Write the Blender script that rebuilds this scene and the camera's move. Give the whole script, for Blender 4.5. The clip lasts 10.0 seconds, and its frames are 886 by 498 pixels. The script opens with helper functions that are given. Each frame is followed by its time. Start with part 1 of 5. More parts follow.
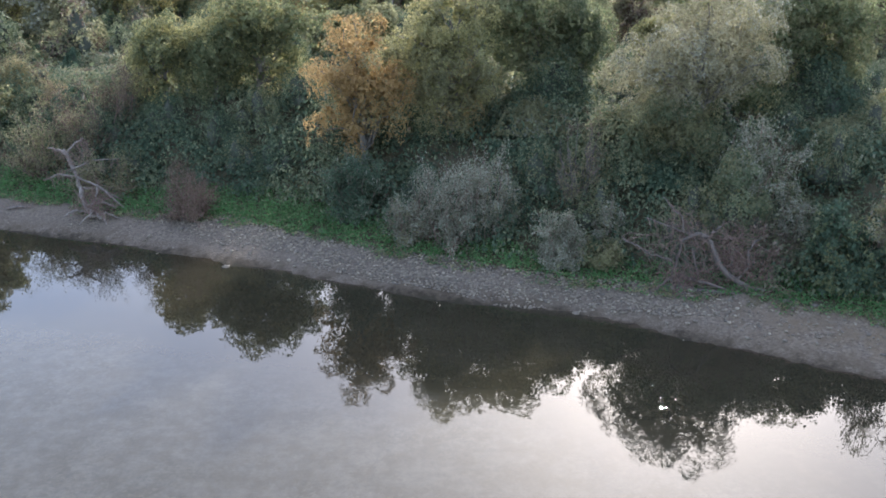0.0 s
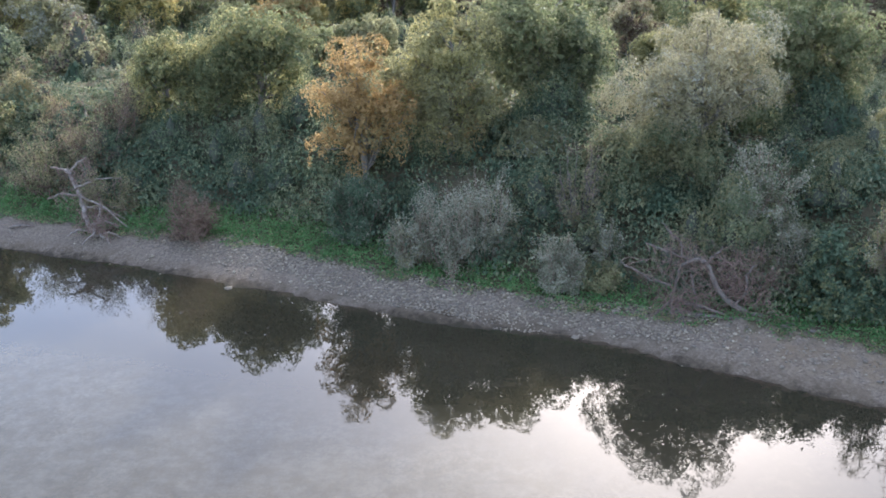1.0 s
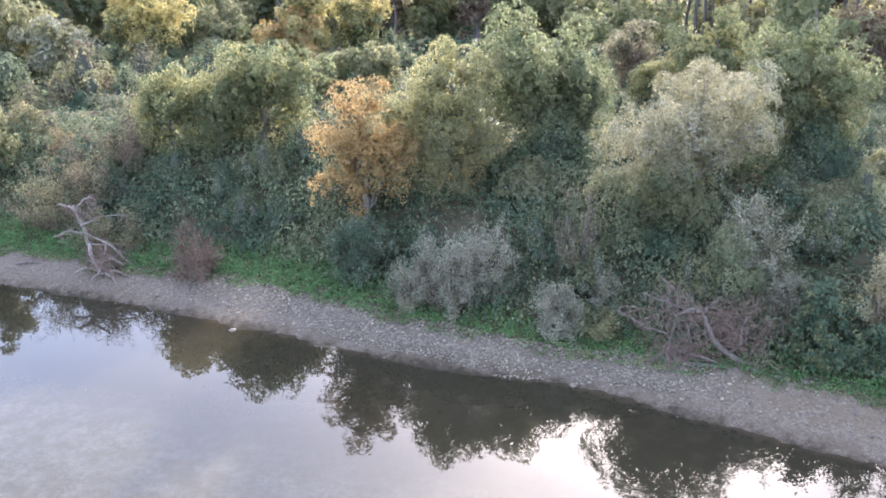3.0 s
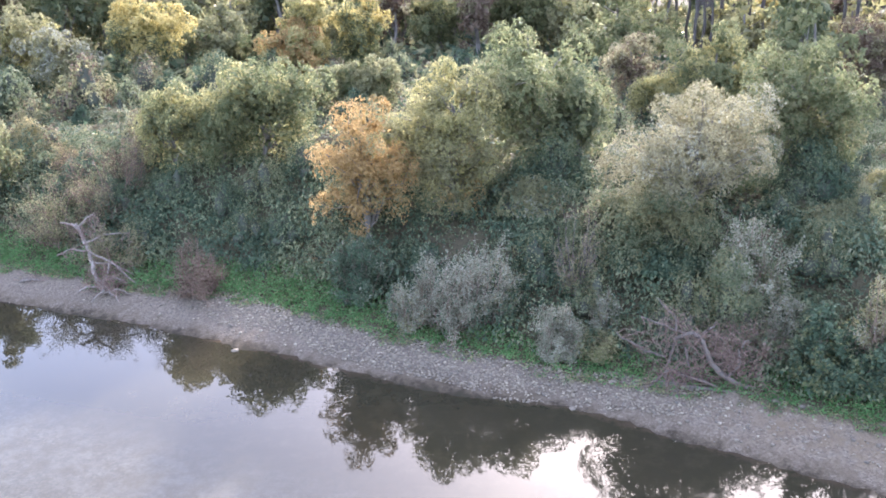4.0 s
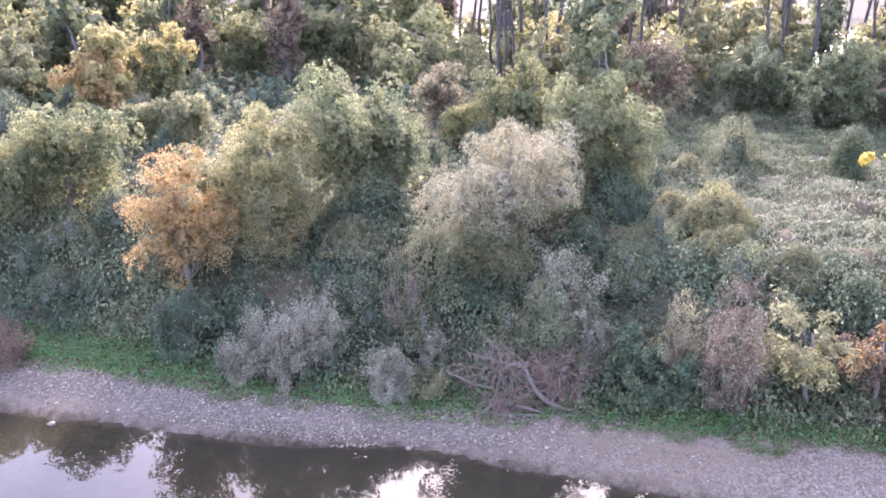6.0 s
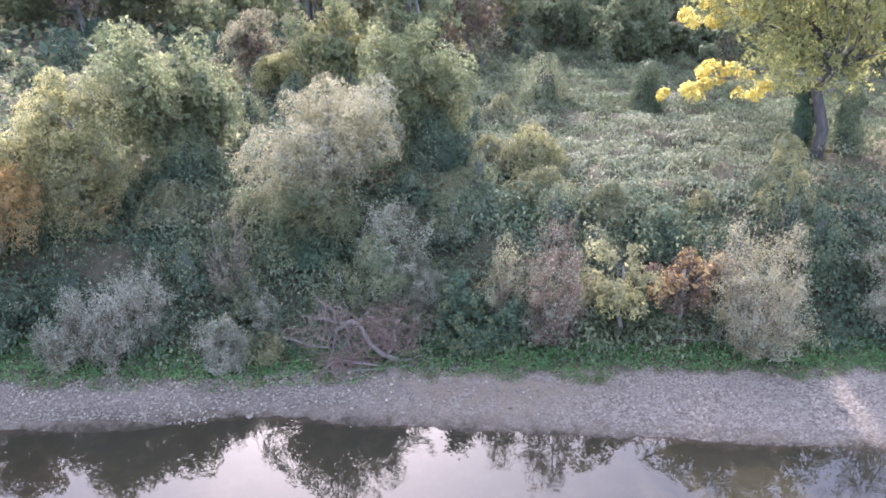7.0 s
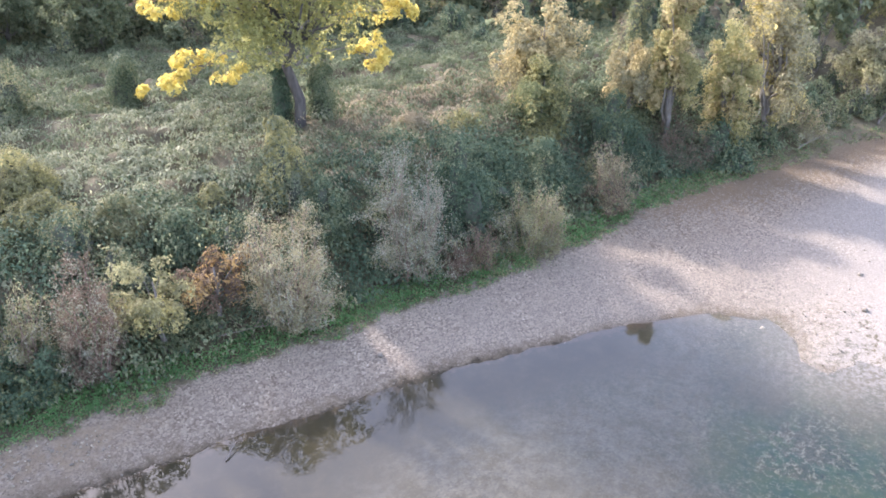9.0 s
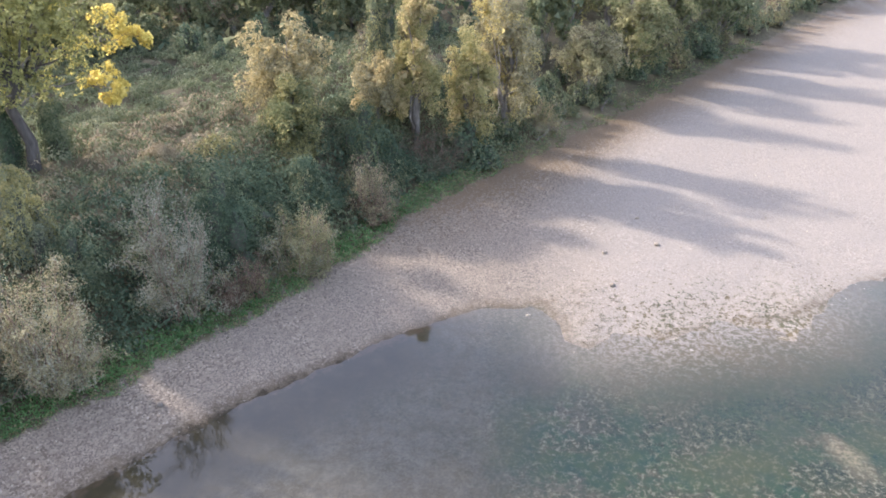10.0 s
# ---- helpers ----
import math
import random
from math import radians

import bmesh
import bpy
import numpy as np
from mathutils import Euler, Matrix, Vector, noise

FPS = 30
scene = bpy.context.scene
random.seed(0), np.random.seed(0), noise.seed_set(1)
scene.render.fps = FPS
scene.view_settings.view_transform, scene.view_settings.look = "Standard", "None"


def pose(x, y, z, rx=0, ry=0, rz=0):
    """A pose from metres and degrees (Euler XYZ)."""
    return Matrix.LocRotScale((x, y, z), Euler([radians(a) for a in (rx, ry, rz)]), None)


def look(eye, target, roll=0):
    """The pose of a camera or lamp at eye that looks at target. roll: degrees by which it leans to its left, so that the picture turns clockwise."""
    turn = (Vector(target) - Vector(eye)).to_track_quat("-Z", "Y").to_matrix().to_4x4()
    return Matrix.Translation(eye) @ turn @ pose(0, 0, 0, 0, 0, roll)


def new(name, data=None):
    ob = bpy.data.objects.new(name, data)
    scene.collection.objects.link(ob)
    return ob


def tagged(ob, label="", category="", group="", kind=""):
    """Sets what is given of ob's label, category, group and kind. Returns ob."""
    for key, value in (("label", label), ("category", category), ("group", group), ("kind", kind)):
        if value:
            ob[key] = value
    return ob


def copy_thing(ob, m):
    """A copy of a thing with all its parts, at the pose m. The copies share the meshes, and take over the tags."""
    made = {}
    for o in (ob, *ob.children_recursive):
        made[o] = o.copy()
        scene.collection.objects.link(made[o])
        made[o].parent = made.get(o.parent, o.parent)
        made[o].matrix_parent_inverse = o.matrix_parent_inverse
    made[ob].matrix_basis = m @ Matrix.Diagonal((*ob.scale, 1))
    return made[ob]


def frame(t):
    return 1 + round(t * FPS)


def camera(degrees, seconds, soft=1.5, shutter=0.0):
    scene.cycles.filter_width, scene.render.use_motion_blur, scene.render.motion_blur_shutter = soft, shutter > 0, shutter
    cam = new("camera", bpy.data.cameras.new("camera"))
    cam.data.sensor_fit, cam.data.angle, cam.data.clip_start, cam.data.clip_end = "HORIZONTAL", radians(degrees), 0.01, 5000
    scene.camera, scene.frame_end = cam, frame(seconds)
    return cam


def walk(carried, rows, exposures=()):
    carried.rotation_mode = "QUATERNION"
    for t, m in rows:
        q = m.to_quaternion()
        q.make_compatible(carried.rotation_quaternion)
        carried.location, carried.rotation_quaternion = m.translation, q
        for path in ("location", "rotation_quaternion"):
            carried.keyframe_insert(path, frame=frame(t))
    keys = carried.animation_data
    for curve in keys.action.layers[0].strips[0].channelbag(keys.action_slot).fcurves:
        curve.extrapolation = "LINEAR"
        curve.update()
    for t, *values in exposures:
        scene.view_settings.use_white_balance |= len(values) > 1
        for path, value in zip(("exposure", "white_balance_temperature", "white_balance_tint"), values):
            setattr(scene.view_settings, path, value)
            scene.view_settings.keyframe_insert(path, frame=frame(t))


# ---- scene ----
# camera: a drone that climbs straight up, tilts once and turns to the right
# seconds, x, y, z, heading, downward tilt, lean
FLIGHT = [
    (0.0, -0.000, -0.000, 12.000, 0.000, 19.368, -0.031),
    (0.5, -0.030, 0.027, 12.464, 0.021, 19.385, -0.024),
    (1.0, -0.020, 0.042, 12.921, -0.009, 19.399, -0.014),
    (1.5, -0.022, 0.051, 13.389, -0.013, 19.435, -0.033),
    (2.0, -0.012, 0.084, 13.868, -0.029, 19.468, -0.002),
    (2.5, 0.014, 0.103, 14.353, -0.078, 19.509, 0.011),
    (4.0, -0.011, 0.172, 15.833, -0.105, 19.683, 0.019),
    (4.5, -0.017, 0.171, 16.237, 0.991, 19.580, 0.028),
    (5.0, 0.001, 0.158, 16.639, 3.432, 19.476, 0.012),
    (5.2, 0.005, 0.157, 16.793, 4.584, 19.432, 0.019),
    (6.3, 0.002, 0.260, 17.512, 15.658, 18.973, 0.056),
    (6.5, 0.035, 0.282, 17.693, 17.999, 19.001, 0.078),
    (6.8, 0.084, 0.315, 17.989, 21.907, 19.265, 0.040),
    (6.9, 0.100, 0.326, 18.087, 23.128, 20.775, 0.027),
    (7.0, 0.117, 0.337, 18.186, 24.416, 23.437, 0.014),
    (7.2, 0.126, 0.362, 18.377, 27.236, 26.271, -0.013),
    (7.3, 0.131, 0.375, 18.473, 28.867, 26.332, -0.027),
    (7.5, 0.141, 0.401, 18.665, 32.312, 26.311, -0.054),
    (8.0, 0.124, 0.526, 19.130, 41.143, 26.354, -0.067),
    (8.5, 0.126, 0.686, 19.546, 50.293, 26.369, -0.084),
    (9.0, 0.129, 0.814, 19.924, 58.956, 26.288, 0.086),
    (9.5, 0.134, 0.853, 20.329, 67.171, 26.207, 0.076),
    (10.0, 0.161, 0.916, 20.724, 76.028, 26.106, 0.085),
]


def aim(x, y, z, heading, down, lean):
    return pose(x, y, z, 90 - down, 0, -heading) @ pose(0, 0, 0, 0, 0, lean)


cam = camera(54.51, 10.0, soft=1.7)
walk(cam, [(row[0], aim(*row[1:])) for row in FLIGHT],
     exposures=[(0.0, 1.45, 6020, 11), (1.5, 1.97, 6070, 13), (2.5, 2.26, 6120, 16), (4.5, 2.54, 6070, 22), (5.2, 2.58, 6020, 27), (6.5, 2.7, 6020, 40), (7.0, 2.44, 5970, 24), (7.5, 2.44, 6020, 21), (9.0, 2.34, 6270, 19), (9.5, 2.13, 6370, 18), (10.0, 1.9, 6520, 17)])

# ---- sky and sun: low and hazy, behind the trees ----
SUN_AZ, SUN_EL = 16.0, 28.0
world = bpy.data.worlds.new("sky")
scene.world = world
world.use_nodes = True
wn = world.node_tree
wn.nodes.clear()
sky = wn.nodes.new("ShaderNodeTexSky")
sky.sky_type = "NISHITA"
sky.sun_disc = False
sky.sun_elevation = radians(SUN_EL)
sky.sun_rotation = radians(SUN_AZ)
sky.air_density, sky.dust_density, sky.ozone_density = 1.0, 2.4, 1.0
bg = wn.nodes.new("ShaderNodeBackground")
bg.inputs["Strength"].default_value = 0.15
out = wn.nodes.new("ShaderNodeOutputWorld")
tone = wn.nodes.new("ShaderNodeMix")
tone.data_type, tone.blend_type = "RGBA", "MULTIPLY"
tone.inputs[0].default_value, tone.inputs[7].default_value = 1.0, (0.95, 0.985, 1.09, 1)
veil = wn.nodes.new("ShaderNodeMix")
veil.data_type, veil.blend_type = "RGBA", "ADD"
veil.inputs[0].default_value, veil.inputs[7].default_value = 1.0, (1.32, 1.35, 1.47, 1)
wn.links.new(sky.outputs[0], tone.inputs[6])
wn.links.new(tone.outputs[2], veil.inputs[6])
wn.links.new(veil.outputs[2], bg.inputs[0])
wn.links.new(bg.outputs[0], out.inputs[0])

lamp = bpy.data.lights.new("sun", "SUN")
lamp.energy, lamp.angle, lamp.color = 2.7, radians(1.8), (1.0, 0.94, 0.87)
sun = new("sun", lamp)
sd = Vector((math.sin(radians(SUN_AZ)) * math.cos(radians(SUN_EL)), math.cos(radians(SUN_AZ)) * math.cos(radians(SUN_EL)), math.sin(radians(SUN_EL))))
sun.matrix_world = look(sd * 200, (0, 0, 0))


# ---- materials ----
def mat(name):
    m = bpy.data.materials.new(name)
    m.use_nodes = True
    m.node_tree.nodes.clear()
    return m, m.node_tree.nodes, m.node_tree.links


def ramp(nodes, stops):
    r = nodes.new("ShaderNodeValToRGB")
    while len(r.color_ramp.elements) < len(stops):
        r.color_ramp.elements.new(0.5)
    for e, (p, c) in zip(r.color_ramp.elements, stops):
        e.position, e.color = p, (*c, 1)
    return r


def leafy(name, a, b, translucent=0.48, rough=0.65, spec=0.08, cool=1.12):
    """Leaves: each one its own tone, patches of tone over the crown, light through the blade."""
    m, n, l = mat(name)
    geo = n.new("ShaderNodeNewGeometry")
    tex = n.new("ShaderNodeTexNoise")
    tex.inputs["Scale"].default_value = 0.8
    tex.inputs["Detail"].default_value = 4
    tex.inputs["Roughness"].default_value = 0.62
    pos = n.new("ShaderNodeTexCoord")
    info = n.new("ShaderNodeObjectInfo")
    add = n.new("ShaderNodeVectorMath")
    l.new(pos.outputs["Object"], add.inputs[0])
    l.new(info.outputs["Random"], add.inputs[1])
    l.new(add.outputs[0], tex.inputs["Vector"])
    mix = n.new("ShaderNodeMath")
    mix.operation = "MULTIPLY_ADD"
    mix.inputs[1].default_value = 0.3
    l.new(geo.outputs["Random Per Island"], mix.inputs[0])
    sc = n.new("ShaderNodeMath")
    sc.operation = "MULTIPLY"
    sc.inputs[1].default_value = 0.74
    l.new(tex.outputs["Fac"], sc.inputs[0])
    l.new(sc.outputs[0], mix.inputs[2])
    # haze put into the leaf colour: some grey mixed in, blue raised by cool
    a, b = (tuple(h * c * 0.87 + 0.13 * (0.25 * q[0] + 0.65 * q[1] + 0.1 * q[2]) for h, c in zip((1.03, 1.0, cool), q)) for q in (a, b))
    dark = tuple(c * 0.7 for c in a)
    light = tuple(min(0.8, c * 1.25) for c in b)
    r = ramp(n, [(0.1, dark), (0.38, a), (0.62, b), (0.9, light)])
    l.new(mix.outputs[0], r.inputs[0])
    p = n.new("ShaderNodeBsdfPrincipled")
    p.inputs["Roughness"].default_value = rough
    p.inputs["Specular IOR Level"].default_value = spec
    t = n.new("ShaderNodeBsdfTranslucent")
    s = n.new("ShaderNodeMixShader")
    s.inputs[0].default_value = translucent
    o = n.new("ShaderNodeOutputMaterial")
    l.new(r.outputs[0], p.inputs["Base Color"])
    glow = n.new("ShaderNodeMix")
    glow.data_type, glow.blend_type = "RGBA", "MULTIPLY"
    glow.inputs[0].default_value = 1.0
    glow.inputs[7].default_value = (1.32, 1.34, 1.34, 1)
    l.new(r.outputs[0], glow.inputs[6])
    l.new(glow.outputs[2], t.inputs["Color"])
    l.new(p.outputs[0], s.inputs[1])
    l.new(t.outputs[0], s.inputs[2])
    l.new(s.outputs[0], o.inputs[0])
    return m


def barky(name, a, b, scale=6.0, rough=0.85):
    m, n, l = mat(name)
    pos = n.new("ShaderNodeTexCoord")
    mp = n.new("ShaderNodeMapping")
    mp.inputs["Scale"].default_value = (1, 1, 0.25)
    l.new(pos.outputs["Object"], mp.inputs[0])
    tex = n.new("ShaderNodeTexNoise")
    tex.inputs["Scale"].default_value = scale
    tex.inputs["Detail"].default_value = 6
    l.new(mp.outputs[0], tex.inputs["Vector"])
    r = ramp(n, [(0.3, a), (0.7, b)])
    l.new(tex.outputs["Fac"], r.inputs[0])
    p = n.new("ShaderNodeBsdfPrincipled")
    p.inputs["Roughness"].default_value = rough
    bmp = n.new("ShaderNodeBump")
    bmp.inputs["Distance"].default_value = 0.03
    l.new(tex.outputs["Fac"], bmp.inputs["Height"])
    l.new(bmp.outputs[0], p.inputs["Normal"])
    l.new(r.outputs[0], p.inputs["Base Color"])
    o = n.new("ShaderNodeOutputMaterial")
    l.new(p.outputs[0], o.inputs[0])
    return m


M_SILVER = leafy("silver_willow_leaf", (0.15, 0.16, 0.10), (0.285, 0.285, 0.20), 0.3, cool=1.0)
M_TAN = leafy("tan_willow_leaf", (0.193, 0.176, 0.098), (0.297, 0.273, 0.158), 0.35, cool=0.93)
M_OLIVE = leafy("olive_leaf", (0.155, 0.157, 0.066), (0.26, 0.25, 0.105))
M_GREEN = leafy("green_leaf", (0.11, 0.133, 0.05), (0.194, 0.207, 0.08))
M_DEEP = leafy("deep_green_leaf", (0.042, 0.075, 0.037), (0.09, 0.133, 0.065), 0.28)
M_VINE = leafy("vine_leaf", (0.088, 0.116, 0.05), (0.188, 0.21, 0.095), 0.4)
M_PALEVINE = leafy("pale_vine_leaf", (0.135, 0.158, 0.08), (0.245, 0.256, 0.14), 0.35, 0.6, 0.1, cool=1.05)
M_YGREEN = leafy("yellow_green_leaf", (0.21, 0.21, 0.065), (0.36, 0.32, 0.10), 0.45, cool=1.2)
M_YELLOW = leafy("yellow_leaf", (0.45, 0.36, 0.055), (0.62, 0.52, 0.11), 0.45, cool=1.0)
M_ORANGE = leafy("orange_leaf", (0.265, 0.172, 0.058), (0.38, 0.26, 0.095), 0.45, cool=1.0)
M_RUSSET = leafy("russet_leaf", (0.108, 0.076, 0.05), (0.175, 0.126, 0.083), 0.3, cool=1.0)
M_DRY = leafy("dry_straw", (0.20, 0.165, 0.09), (0.31, 0.255, 0.15), 0.3, cool=1.0)
M_HERB = leafy("bank_herb", (0.064, 0.158, 0.042), (0.115, 0.242, 0.066), 0.4, cool=1.1)
M_GOLD = leafy("golden_leaf", (0.235, 0.198, 0.078), (0.39, 0.322, 0.13), 0.45, cool=1.1)
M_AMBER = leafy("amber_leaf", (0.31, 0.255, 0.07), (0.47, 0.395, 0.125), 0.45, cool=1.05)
M_LIME = leafy("yellowing_poplar_leaf", (0.165, 0.175, 0.045), (0.29, 0.285, 0.08), 0.45, cool=1.145)
M_DARKBARK = barky("dark_bark", (0.045, 0.038, 0.032), (0.10, 0.088, 0.075))
M_BARK = barky("grey_bark", (0.10, 0.085, 0.07), (0.22, 0.20, 0.17))
M_TWIG = barky("brown_twig", (0.13, 0.085, 0.062), (0.24, 0.165, 0.125))
M_DEAD = barky("weathered_wood", (0.09, 0.074, 0.06), (0.2, 0.168, 0.138), 9)
M_BLEACHED = barky("bleached_wood", (0.13, 0.108, 0.088), (0.29, 0.25, 0.205), 9)
M_PALEBARK = barky("pale_bark", (0.24, 0.22, 0.18), (0.40, 0.37, 0.32))
M_CORE = barky("painted_shade_core", (0.045, 0.05, 0.035), (0.08, 0.085, 0.055), 3)


# ---- the lie of the land ----
rng = np.random.default_rng(7)
SHORE = np.array([(-4000, 1650), (-200, 120), (-60, 55), (-30, 41), (-20, 36.9), (-15.1, 35.3), (-7, 31.9), (-4.2, 30.3), (0.3, 28.7), (4.3, 27.6), (7.6, 25.7), (10.3, 24.0),
                  (14.7, 21.6), (17.7, 19.9), (21, 18), (24.7, 16.2), (26.4, 15.0), (29.4, 12.8), (31.7, 11), (35.4, 7.8), (36.4, 5), (35, 4.1), (32.4, 3.9),
                  (33.9, 0.3), (36.5, -3.9), (37.7, -6.5), (41.2, -9.5), (43.3, -11.7), (60, -32), (110, -95), (3900, -4000)], float)
GREEN_EDGE = np.array([(-4000, 1660), (-200, 126), (-60, 60), (-30, 44), (-21.1, 39.5), (-14.8, 36.9), (-10, 36.1), (-5.9, 33.7), (-2.1, 31.6), (0.4, 30.6), (3.3, 29.2), (7, 28.0),
                       (10.5, 26.7), (13.8, 25.1), (17.9, 23.6), (24.2, 20.7), (28.6, 18.6), (33.3, 16.8), (38.6, 14.9), (46.3, 12.9), (55.7, 8.2),
                       (66.4, 3.1), (87.9, -6.4), (121, -22), (400, -150), (3990, -1800)], float)


def side(line, x, y):
    """Signed distance to a line of the plan; positive to its left, inland."""
    px, py = np.atleast_1d(x).astype(float), np.atleast_1d(y).astype(float)
    best, inside = np.full(px.shape, 1e9), np.zeros(px.shape, bool)
    ring = np.vstack([line, [(4000, 4000), (-4000, 4000)], line[:1]])
    for (ax, ay), (bx, by) in zip(ring[:-1], ring[1:]):
        inside ^= ((ay > py) != (by > py)) & (px < (bx - ax) * (py - ay) / ((by - ay) or 1e-9) + ax)
    for (ax, ay), (bx, by) in zip(line[:-1], line[1:]):
        dx, dy = bx - ax, by - ay
        u = np.clip(((px - ax) * dx + (py - ay) * dy) / (dx * dx + dy * dy), 0, 1)
        d = np.hypot(px - ax - u * dx, py - ay - u * dy)
        best = np.minimum(best, d)
    return np.where(inside, best, -best)


def wave(x, y, scale, seed=0.0):
    """Smooth, uneven swell between about -1 and 1."""
    x, y = x / scale, y / scale
    return (np.sin(x * 1.7 + seed + 1.3 * np.sin(y * 0.9 + seed)) + np.sin(y * 2.1 - seed * 1.7 + 1.1 * np.sin(x * 1.3)) + np.sin((x + y) * 1.2 + seed * 0.6)) / 3


def land(x, y):
    """Height of the ground."""
    x, y = np.atleast_1d(x).astype(float), np.atleast_1d(y).astype(float)
    d1, d2 = side(SHORE, x, y), side(GREEN_EDGE, x, y)
    shoal = np.clip(1.4 - np.hypot((x - 37) / 8, (y + 4) / 9), 0, 1)
    d1 = d1 + 0.3 * wave(x, y, 1.1, 2.0) + shoal * (1.3 * wave(x, y, 1.6, 5.0) + 0.5 * wave(x, y, 0.6, 1.0))
    deep = np.interp(-d1, [0, 0.6, 3, 9, 20, 60], [0, 0.10, 0.30, 0.75, 1.1, 1.4])
    deep = deep * (1 - 0.75 * shoal)
    flat = np.clip(d1 / np.maximum(d1 - d2, 0.3), 0, 1)
    bar = np.interp(flat, [0, 0.15, 0.5, 1], [0, 0.16, 0.42, 0.8])
    bank = np.interp(d2, [0, 2.0, 3.6, 8.5, 14, 60], [0.8, 1.0, 1.6, 4.3, 4.9, 5.2])
    z = np.where(d1 <= 0, -deep, np.where(d2 <= 0, bar, bank))
    z = z + np.where(d2 > 3, np.clip((d2 - 3) / 6, 0, 1) * (0.34 * wave(x, y, 0.9, 1) + 0.3 * wave(x, y, 2.3, 4) + 0.2 * wave(x, y, 0.45, 9)), 0)
    z = z + np.where((d1 > 0) & (d2 <= 3), 0.03 * wave(x, y, 0.8, 3) + 0.05 * wave(x, y, 3.0, 6), 0.03 * wave(x, y, 1.5, 5))
    u = x * math.sin(radians(32)) + y * math.cos(radians(32))
    far = np.interp(u, [110, 128, 260, 300], [0, 7, 7, 0])
    return z - np.where(d2 > 30, far, 0)


def gz(x, y):
    return float(land(x, y)[0])


def make_mesh(name, verts, quads, mats=(), index=None, smooth=False):
    me = bpy.data.meshes.new(name)
    verts = np.asarray(verts, np.float32)
    groups = [np.asarray(q, np.int32) for q in (quads if isinstance(quads, list) else [quads])]
    loops = np.concatenate([q.ravel() for q in groups])
    sizes = np.concatenate([np.full(len(q), q.shape[1], np.int32) for q in groups])
    me.vertices.add(len(verts))
    me.vertices.foreach_set("co", verts.ravel())
    me.loops.add(len(loops))
    me.loops.foreach_set("vertex_index", loops)
    me.polygons.add(len(sizes))
    me.polygons.foreach_set("loop_start", np.concatenate([[0], np.cumsum(sizes)[:-1]]).astype(np.int32))
    for m in mats:
        me.materials.append(m)
    if index is not None:
        me.polygons.foreach_set("material_index", np.asarray(index, np.int32))
    if smooth:
        me.polygons.foreach_set("use_smooth", np.ones(len(sizes), bool))
    me.update(calc_edges=True)
    me.validate()
    return me


def spread(inner, outer, step, grow):
    """Grid lines: even within a stretch, wider and wider outside it."""
    a = list(np.arange(inner[0], inner[1] + 1e-6, step))
    for end, sgn in ((outer[0], -1), (outer[1], 1)):
        s, p = step, a[0] if sgn < 0 else a[-1]
        while (p - end) * sgn < 0:
            s *= grow
            p += sgn * s
            a.insert(0, p) if sgn < 0 else a.append(p)
    return np.array(a)


gx, gy = spread((-28, 66), (-3000, 3000), 0.5, 1.15), spread((-13, 54), (-3000, 3000), 0.5, 1.15)
XX, YY = np.meshgrid(gx, gy)
ZZ = land(XX.ravel(), YY.ravel())
nx, ny = len(gx), len(gy)
ids = np.arange(nx * ny).reshape(ny, nx)
quads = np.stack([ids[:-1, :-1], ids[:-1, 1:], ids[1:, 1:], ids[1:, :-1]], -1).reshape(-1, 4)
ground_me = make_mesh("ground", np.stack([XX.ravel(), YY.ravel(), ZZ], -1), quads, smooth=True)


def layer(me, name, values):
    at = me.attributes.new(name, "FLOAT", "POINT")
    at.data.foreach_set("value", np.asarray(values, np.float32))


def zones(me, xr, yr):
    """How far a place is from shore and growth, and what lies there."""
    D1, D2 = side(SHORE, xr, yr), side(GREEN_EDGE, xr, yr)
    layer(me, "inland", np.clip(D2, -50, 50))
    layer(me, "shore", np.clip(D1, -50, 50))
    layer(me, "mirror_dark", np.clip(1 - (-D1 - np.interp(xr, [-30, 12, 20, 30, 34], [6, 6, 2.2, 1.6, -3])) / 2.5, 0, 1) * np.where(yr < 3, 0, 1))
    layer(me, "shoal", np.clip(1.4 - np.hypot((xr - 36.5) / 8.5, (yr + 3) / 9.5), 0, 1))
    layer(me, "rust", np.clip(1 - np.abs(D2 + 0.8) / 5.0, 0, 1) * np.clip((xr - 36) / 12, 0, 1))
    layer(me, "sand", np.clip(1.3 - np.hypot((xr - 12.5) / 4.5, (D2 + 1.0) / 1.3), 0, 1))
    layer(me, "upstream_brown", np.clip((15 - xr) / 10, 0, 1))
    u, v = 0.87 * (xr - 28.0) + 0.49 * (yr + 7.55), 0.87 * (yr + 7.55) - 0.49 * (xr - 28.0)
    layer(me, "sandbar", np.clip(1.6 - np.hypot(u / 1.1, v / 0.42), 0, 1))
    layer(me, "weed", np.clip((xr - 19) / 7, 0.15, 1) * np.clip((9 - yr) / 8, 0.2, 1))
    layer(me, "straw", np.clip(1.4 - np.hypot((xr - 40) / 13, (yr - 26) / 7), 0, 1) + np.clip(1.2 - np.hypot((xr - 62) / 16, (yr - 6) / 4), 0, 1))


zones(ground_me, XX.ravel(), YY.ravel())


